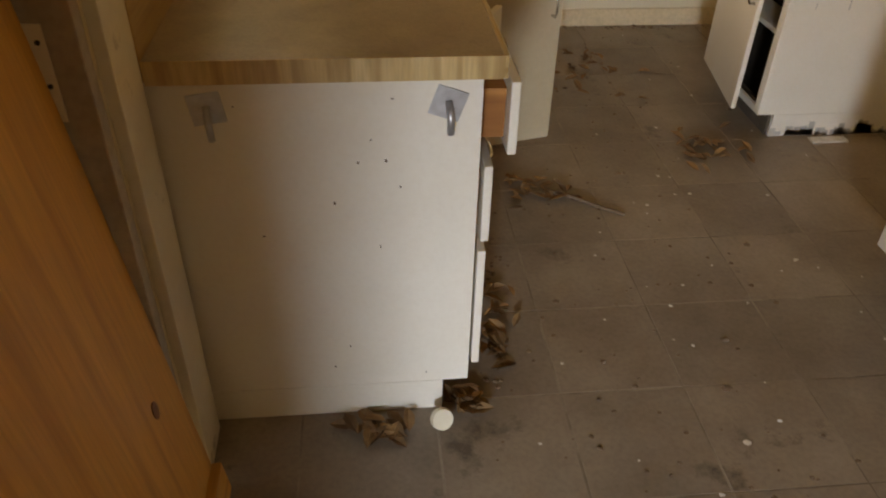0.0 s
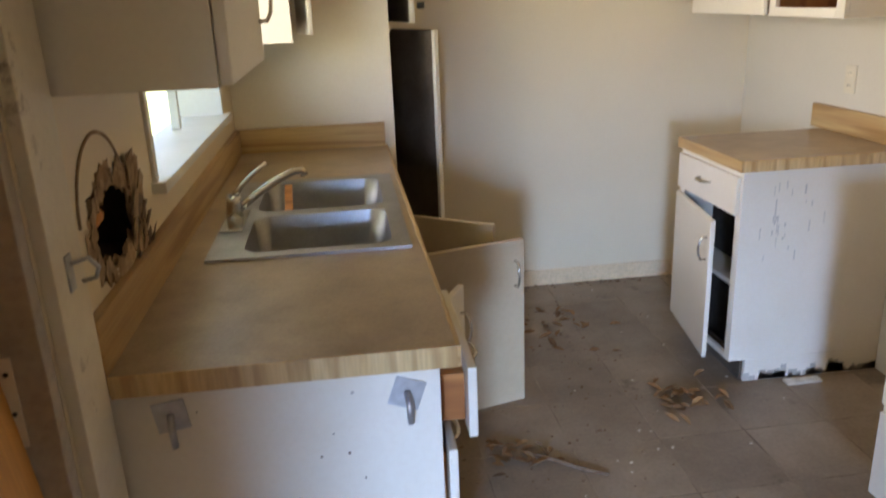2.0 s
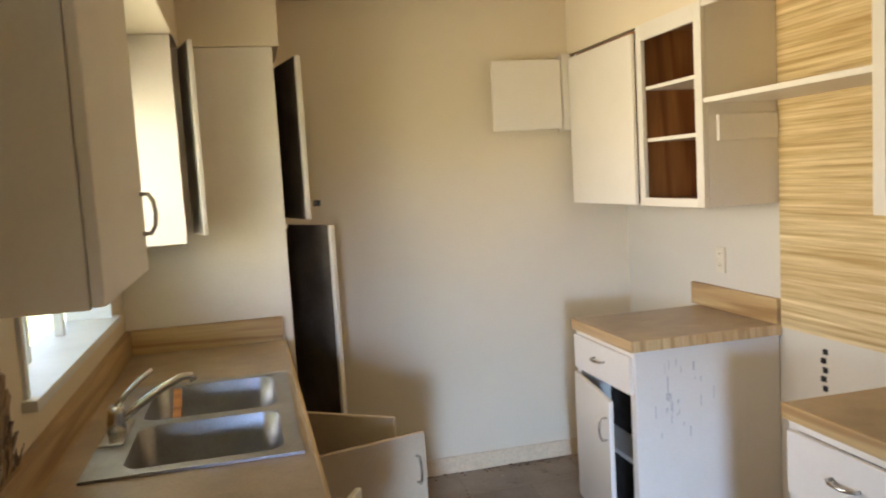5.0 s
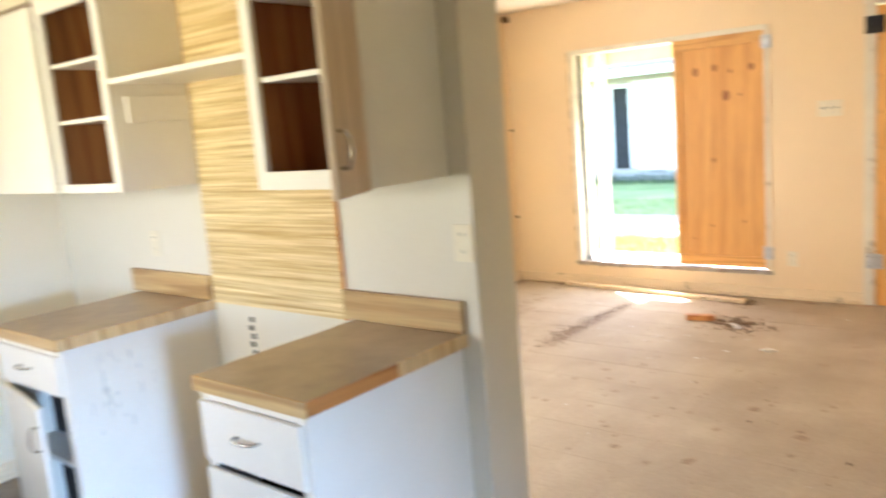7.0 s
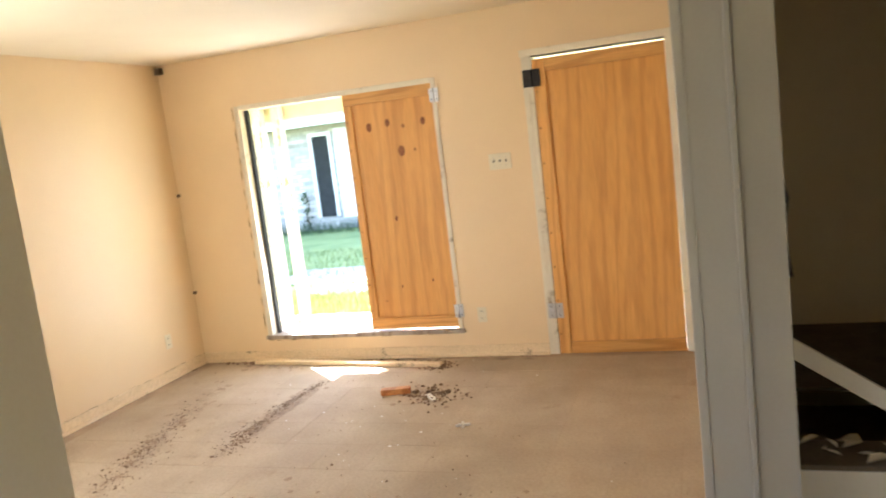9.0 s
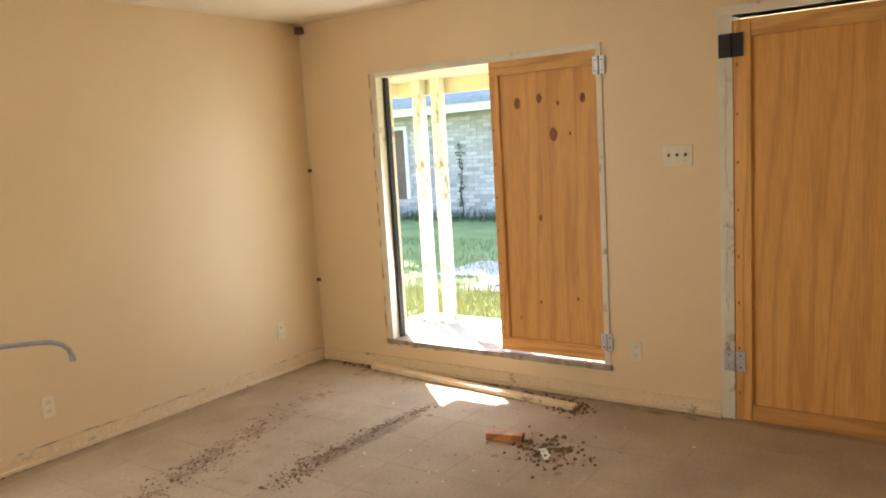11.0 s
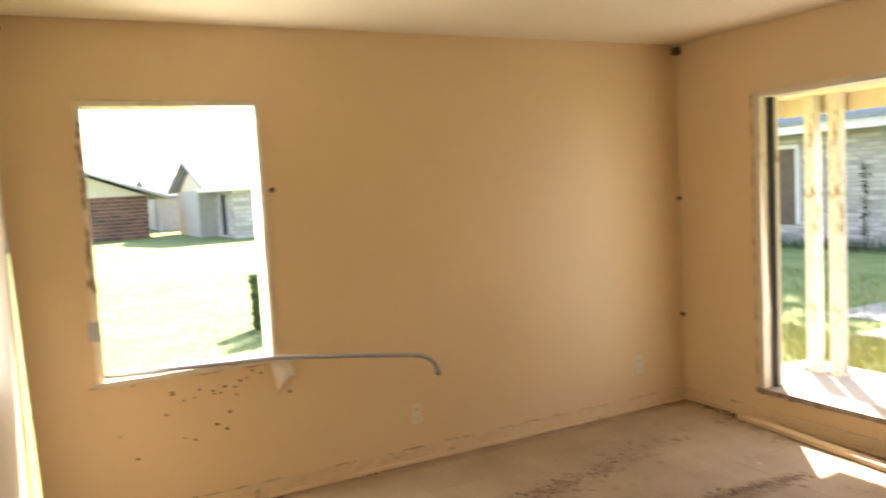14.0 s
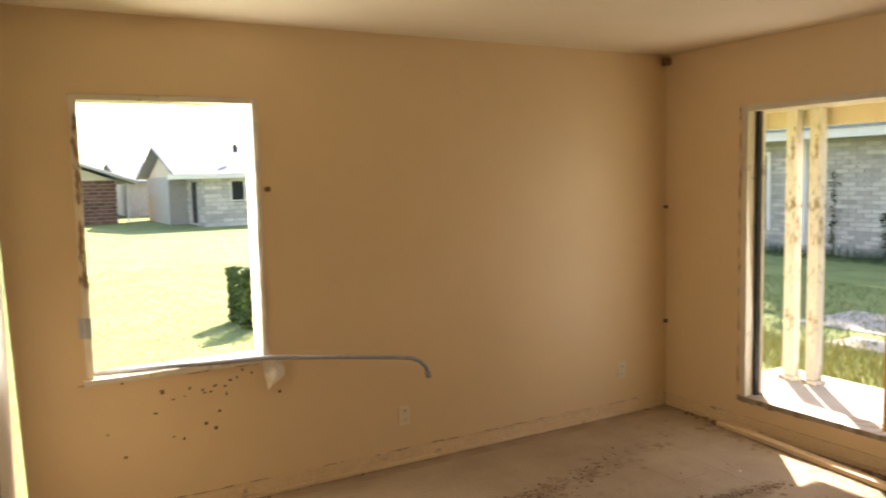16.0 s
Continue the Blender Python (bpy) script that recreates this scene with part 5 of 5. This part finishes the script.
wall_bricks(h4, NX - 0.005, 18, NX - 0.005, 0, G, 2.3, 0.014, M["wbrick"], bl=0.30, bh=0.075)
part("fascia", boxes(((NX - 0.75, -8.5, 2.28), (NX - 0.70, 18.5, 2.50)), bevel=0.005), M["white"], h4)
part("eave", boxes(((NX - 0.70, -8.5, 2.30), (NX - 0.013, 18.5, 2.34))), M["white"], h4)
part("roof", prism_roof(NX, NX + 8, -8, 18, 2.46, 4.6, 0.8, "y"), M["shingle"], h4)
for y0, y1, z0, z1, m, lab in ((10.0, 11.6, 0.35, 2.0, "board", "brown boarded window"), (6.55, 6.95, G + 0.3, 2.05, "void", "near-black panel for a shaded open doorway"), (5.2, 6.3, G + 0.25, 2.1, "white", "white door")):
    wv = part("window" if m == "board" else "door", boxes(((NX - 0.06, y0, z0), (NX - 0.02, y1, z1))), M[m], h4, lab)
    part("frame", boxes(((NX - 0.08, y0 - 0.09, z0), (NX - 0.02, y0 - 0.001, z1 + 0.09)), ((NX - 0.08, y1 + 0.001, z0), (NX - 0.02, y1 + 0.09, z1 + 0.09)), ((NX - 0.08, y0, z1 + 0.001), (NX - 0.02, y1, z1 + 0.09)), bevel=0.004), M["white"], wv)
for y in (9.0, 12.0):
    part("downpipe", boxes(((NX - 0.12, y, G), (NX - 0.02, y + 0.12, 2.3)), bevel=0.008), M["white"], h4)


def tuft(name, x0, x1, y0, y1, count, height, material, label, seed, z=G, category="grass"):
    """Many separate bent blades."""
    rr = random.Random(seed)
    verts, faces = [], []
    for _ in range(count):
        x, y = rr.uniform(x0, x1), rr.uniform(y0, y1)
        h, a, w = height * rr.uniform(0.4, 1.1), rr.uniform(0, 6.28), rr.uniform(0.002, 0.005)
        dx, dy, b = math.cos(a) * w, math.sin(a) * w, rr.uniform(0.1, 0.6) * h
        ba = rr.uniform(0, 6.28)
        bx, by = math.cos(ba) * b, math.sin(ba) * b
        i = len(verts)
        verts += [(x - dx, y - dy, z), (x + dx, y + dy, z), (x + bx * 0.4 + dx * 0.7, y + by * 0.4 + dy * 0.7, z + h * 0.6), (x + bx * 0.4 - dx * 0.7, y + by * 0.4 - dy * 0.7, z + h * 0.6), (x + bx, y + by, z + h)]
        faces += [(i, i + 1, i + 2, i + 3), (i + 3, i + 2, i + 4)]
    me = bpy.data.meshes.new(name)
    me.from_pydata(verts, [], faces)
    me.materials.append(material)
    return tagged(new(name, me), label, category, kind="stuff")


tuft("lawn_grass", 2.6, 12, 4.2, 16, 26000, 0.03, M["blade"], "short sunlit grass of the lawn", 21)
tuft("far_grass", 0, 22, 16, 30, 16000, 0.04, M["blade"], "sunlit grass farther off", 22)
tuft("porch_grass", 8.65, 14, -1, 8.5, 16000, 0.09, M["blade"], "grass between porch and path", 23)
tuft("dry_weed_patch", 8.65, 9.9, 1.6, 4.2, 3000, 0.20, M["weed"], "tall dry weeds at the porch edge", 24, category="weeds")
tuft("wall_weeds", NX - 1.0, NX - 0.1, 4, 12, 2500, 0.30, M["ivy"], "dark weeds along the neighbour's wall", 25, category="weeds")


def vine(x, y, height, seed):
    rr = random.Random(seed)
    ob = thing("ivy_vine", x, y, G, "thin dark ivy climbing the white brick wall", "ivy", group="vines on the wall")
    part("stem", tube([(0, 0, 0), (-0.01, 0.05, height * 0.4), (-0.01, -0.03, height * 0.7), (-0.01, 0.06, height)], 0.012, 6, 0.4), M["dirt"], ob)
    verts, faces = [], []
    for _ in range(90):
        p = Vector((-0.03 - rr.uniform(0, 0.05), rr.gauss(0, 0.05), rr.uniform(0, height)))
        s, i = rr.uniform(0.02, 0.05), len(verts)
        e = Euler((rr.uniform(0, 6), rr.uniform(-0.6, 0.6), rr.uniform(0, 6))).to_matrix()
        verts += [(p + e @ Vector(q))[:] for q in ((-s, 0, 0), (0, s * 0.7, 0.01), (s, 0, 0), (0, -s * 0.7, 0.01))]
        faces.append((i, i + 1, i + 2, i + 3))
    me = bpy.data.meshes.new("leaves")
    me.from_pydata(verts, [], faces)
    me.materials.append(M["ivy"])
    o = new("leaves", me)
    o.parent = ob


vine(NX - 0.04, 8.4, 1.7, 31)
vine(NX - 0.04, 7.3, 0.9, 32)


def tree(x, y, height, spread, seed):
    """A tapered trunk with limbs and a crown of many small leaf clumps."""
    rr = random.Random(seed)
    ob = thing("shade_tree", x, y, G, "unseen tall leafy tree added to shade the neighbouring house and path", "tree")
    part("trunk", tube([(0, 0, 0), (0.1, 0.05, height * 0.3), (-0.1, 0.1, height * 0.6), (0.05, 0, height * 0.85)], 0.35, 10, 0.3), M["board"], ob)
    tips = []
    for k in range(16):
        a, e = k * 2.4, rr.uniform(0.1, 0.9)
        z0 = height * rr.uniform(0.4, 0.7)
        d = Vector((math.cos(a) * spread, math.sin(a) * spread * 1.3, height * 0.28 * e)) * rr.uniform(0.5, 1.0)
        tips.append(Vector((0, 0, z0)) + d)
        part("limb", tube([(0, 0, z0), Vector((0, 0, z0)) + d * 0.5 + Vector((0, 0, 0.2)), tips[-1]], 0.13, 7, 0.25), M["board"], ob)
    verts, faces = [], []
    for _ in range(16000):
        c = rr.choice(tips)
        p = c + Vector((rr.gauss(0, 0.95), rr.gauss(0, 1.1), rr.gauss(0, 0.8)))
        q, i = rr.uniform(0.12, 0.28), len(verts)
        e = Euler((rr.uniform(0, 6), rr.uniform(0, 6), rr.uniform(0, 6))).to_matrix()
        verts += [(p + e @ Vector(v))[:] for v in ((-q, 0, 0), (0, q * 0.7, 0.03), (q, 0, 0), (0, -q * 0.7, 0.03))]
        faces.append((i, i + 1, i + 2, i + 3))
    me = bpy.data.meshes.new("crown")
    me.from_pydata(verts, [], faces)
    me.materials.append(M["ivy"])
    new("crown", me).parent = ob


# Never in view; placed to cast shade on the path and neighbour's wall.
tree(24.4, 15.9, 11.5, 3.6, 61)


def shrub(x0, x1, y0, y1, height, seed):
    """A boxy clipped shrub: stems and a dense shell of small leaves."""
    rr = random.Random(seed)
    ob = thing("clipped_shrub", (x0 + x1) / 2, (y0 + y1) / 2, G, "dark green boxy clipped shrub on the lawn", "shrub")
    w, d = (x1 - x0) / 2, (y1 - y0) / 2
    for k in range(5):
        a = k * 1.3
        part("stem", tube([(0.05 * math.cos(a), 0.05 * math.sin(a), 0), (w * 0.6 * math.cos(a), d * 0.6 * math.sin(a), height * 0.8)], 0.015, 6, 0.5), M["board"], ob)
    verts, faces = [], []
    for _ in range(5200):
        f = lambda: max(-1, min(1, rr.choice((-1, 1)) * rr.random() ** 0.4))
        p = Vector((f() * w, f() * d, height * (0.02 + 0.96 * rr.random()) + rr.gauss(0, 0.01)))
        q, i = rr.uniform(0.015, 0.04), len(verts)
        e = Euler((rr.uniform(0, 6), rr.uniform(0, 6), rr.uniform(0, 6))).to_matrix()
        verts += [(p + e @ Vector(v))[:] for v in ((-q, 0, 0), (0, q * 0.7, 0.01), (q, 0, 0), (0, -q * 0.7, 0.01))]
        faces.append((i, i + 1, i + 2, i + 3))
    me = bpy.data.meshes.new("foliage")
    me.from_pydata(verts, [], faces)
    me.materials.append(M["shrub"])
    new("foliage", me).parent = ob


shrub(5.26, 6.1, 7.95, 8.7, 0.72, 62)


def ragged(name, start, end, inward, facing, count, width, seed, label, material="plaster"):
    """Splintered bits of wood and broken plaster along a straight edge."""
    rr = random.Random(seed)
    a, b, n, f = Vector(start), Vector(end), Vector(inward), Vector(facing)
    d = (b - a).normalized()
    bm = bmesh.new()
    for _ in range(count):
        p = a + (b - a) * rr.random() + n * rr.gauss(0, width * 0.35)
        L, w, h = rr.uniform(0.01, 0.05), width * rr.uniform(0.1, 0.5), rr.uniform(0.001, 0.005)
        q = [p - d * L + n * rr.uniform(-w, w) * 0.4, p + n * w, p + d * L + n * rr.uniform(-w, w) * 0.4, p - n * w]
        lo = [bm.verts.new(v) for v in q]
        hi = [bm.verts.new(v + f * h - (v - p) * 0.2) for v in q]
        bm.faces.new(hi)
        for k in range(4):
            bm.faces.new((lo[k], lo[(k + 1) % 4], hi[(k + 1) % 4], hi[k]))
    bmesh.ops.recalc_face_normals(bm, faces=bm.faces)
    return solid(name, bm, M[material], label, "splinters", "stuff")


YW, XW = LEFT - 0.0125, FRONT - 0.0125
ragged("splintered_edge", (3.118, YW, 1.2), (3.118, YW, 2.12), (1, 0, 0), (0, -1, 0), 45, 0.022, 71, "broken splintered plaster along the window jamb")
ragged("splintered_edge", (3.983, YW, 0.78), (3.983, YW, 2.12), (1, 0, 0), (0, -1, 0), 45, 0.016, 72, "broken splintered paint along the window jamb", "trim")
ragged("splintered_edge", (3.08, LEFT - 0.0005, 0.738), (4.03, LEFT - 0.0005, 0.728), (0, 0, 1), (0, -1, 0), 26, 0.012, 73, "cracked plaster under the sill")
ragged("splintered_edge", (XW, 2.045, 0.23), (XW, 2.045, 2.10), (0, 1, 0), (-1, 0, 0), 70, 0.016, 74, "splintered paint along the front window jamb", "trim")
ragged("splintered_edge", (FRONT - 0.0005, 2.075, 0.20), (FRONT - 0.0005, 2.075, 2.12), (0, 1, 0), (-1, 0, 0), 34, 0.010, 75, "cracked plaster beside the front window")
ragged("splintered_edge", (FRONT - 0.0085, 0.5, 2.10), (FRONT - 0.0085, 2.0, 2.10), (0, 0, 1), (-1, 0, 0), 40, 0.012, 76, "chipped paint along the window head", "trim")
ragged("splintered_edge", (FRONT - 0.0005, 0.33, 0.19), (FRONT - 0.0005, 2.05, 0.178), (0, 0, 1), (-1, 0, 0), 50, 0.012, 77, "cracked plaster below the front sill")
ragged("splintered_edge", (FRONT - 0.0155, -0.335, 0.1), (FRONT - 0.0155, -0.335, 2.1), (0, 1, 0), (-1, 0, 0), 30, 0.012, 78, "chipped paint along the door frame", "trim")
ragged("splintered_edge", (PX1 + 0.06, LEFT - 0.0145, 0.09), (FRONT - 0.02, LEFT - 0.0145, 0.09), (0, 0, 1), (0, -1, 0), 50, 0.007, 79, "chipped paint along the baseboard")


def dirt_bands(m, colour, bands):
    """Trodden dirt on a floor: each band is (start, end, half width, cover), with a ragged noise edge."""
    t = m.node_tree
    n, lk = t.nodes, t.links
    base = n["Principled BSDF"].inputs["Base Color"]
    geo = n.new("ShaderNodeNewGeometry")

    def calc(op, a, b=0.0, clamp=False):
        k = n.new("ShaderNodeMath")
        k.operation, k.use_clamp = op, clamp
        for s, v in zip(k.inputs, (a, b)):
            if isinstance(v, float):
                s.default_value = v
            else:
                lk.new(v, s)
        return k.outputs[0]

    noise = n.new("ShaderNodeTexNoise")
    noise.inputs["Scale"].default_value, noise.inputs["Detail"].default_value, noise.inputs["Roughness"].default_value = 9.0, 8, 0.72
    lk.new(geo.outputs["Position"], noise.inputs["Vector"])
    total = None
    for (ax, ay), (bx, by), w, cover in bands:
        mp = n.new("ShaderNodeMapping")
        mp.vector_type = "TEXTURE"
        mp.inputs["Location"].default_value = ((ax + bx) / 2, (ay + by) / 2, 0)
        mp.inputs["Rotation"].default_value = (0, 0, math.atan2(by - ay, bx - ax))
        mp.inputs["Scale"].default_value = (math.hypot(bx - ax, by - ay) / 2, w, 1)
        lk.new(geo.outputs["Position"], mp.inputs["Vector"])
        xyz = n.new("ShaderNodeSeparateXYZ")
        lk.new(mp.outputs[0], xyz.inputs[0])
        u, v = calc("POWER", calc("ABSOLUTE", xyz.outputs[0]), 4.0), calc("POWER", calc("ABSOLUTE", xyz.outputs[1]), 2.0)
        inside = calc("MULTIPLY", calc("SUBTRACT", 1.0, calc("ADD", u, v), True), cover)
        total = inside if total is None else calc("MAXIMUM", total, inside)
    cover = calc("MULTIPLY", calc("SUBTRACT", calc("ADD", total, noise.outputs[0]), 0.74), 5.0, True)
    cover = calc("MULTIPLY", cover, 0.85)
    mx = n.new("ShaderNodeMix")
    mx.data_type = "RGBA"
    mx.inputs[7].default_value = (*colour, 1)
    lk.new(cover, mx.inputs[0])
    lk.new(base.links[0].from_socket, mx.inputs[6])
    lk.new(mx.outputs[2], base)


dirt_bands(M["ltile"], (0.20, 0.13, 0.08), [((6.50, 1.31), (5.10, 1.32), 0.13, 0.42), ((6.5, 2.19), (4.6, 1.75), 0.16, 0.30), ((6.1, 1.5), (4.6, 1.6), 0.5, 0.20), ((6.25, 0.55), (5.95, 0.2), 0.16, 0.36), ((6.85, 2.55), (6.75, 0.4), 0.11, 0.40), ((6.88, 0.4), (6.85, -0.3), 0.06, 0.34), ((3.0, 2.66), (6.9, 2.66), 0.05, 0.36)])

# ---- floor tiles, last ----


def tiles(parent, x0, x1, y0, y1, step, ox, oy, material, seed, gap):
    rr = random.Random(seed)
    protos = []
    for k in range(5):
        h = step / 2 - gap - 0.0003 * k
        bm = boxes(((-h, -h, -0.006), (h, h, 0.0)), bevel=0.0)
        for v in bm.verts:
            if v.co.z > -0.001:
                v.co.z += rr.uniform(-0.0006, 0.0004)
                v.co.x *= 0.999
                v.co.y *= 0.999
        protos.append(mesh_of(bm, "tile", material))
    ix = range(math.floor((x0 - ox) / step), math.ceil((x1 - ox) / step))
    iy = range(math.floor((y0 - oy) / step), math.ceil((y1 - oy) / step))
    for i in ix:
        for j in iy:
            cx, cy = ox + (i + 0.5) * step, oy + (j + 0.5) * step
            if not (x0 + step * 0.4 < cx < x1 - step * 0.4 and y0 + step * 0.4 < cy < y1 - step * 0.4):
                continue
            t = new("tile", rr.choice(protos))
            t.parent = parent
            t.matrix_basis = pose(cx, cy, rr.uniform(-0.0004, 0.0004), rr.uniform(-0.05, 0.05), rr.uniform(-0.05, 0.05), rr.choice((0, 90, 180, 270)))


tiles(floor_k, -0.1, 2.75, -2.5, BACK + 0.1, 0.321, 0.858, 0.022, M["tile"], 41, 0.0022)
tiles(floor_l, 2.72, FRONT + 0.1, -1.9, LEFT + 0.12, 0.321, 0.858 + 0.321 * 5.8, 0.022, M["ltile"], 42, 0.0004)
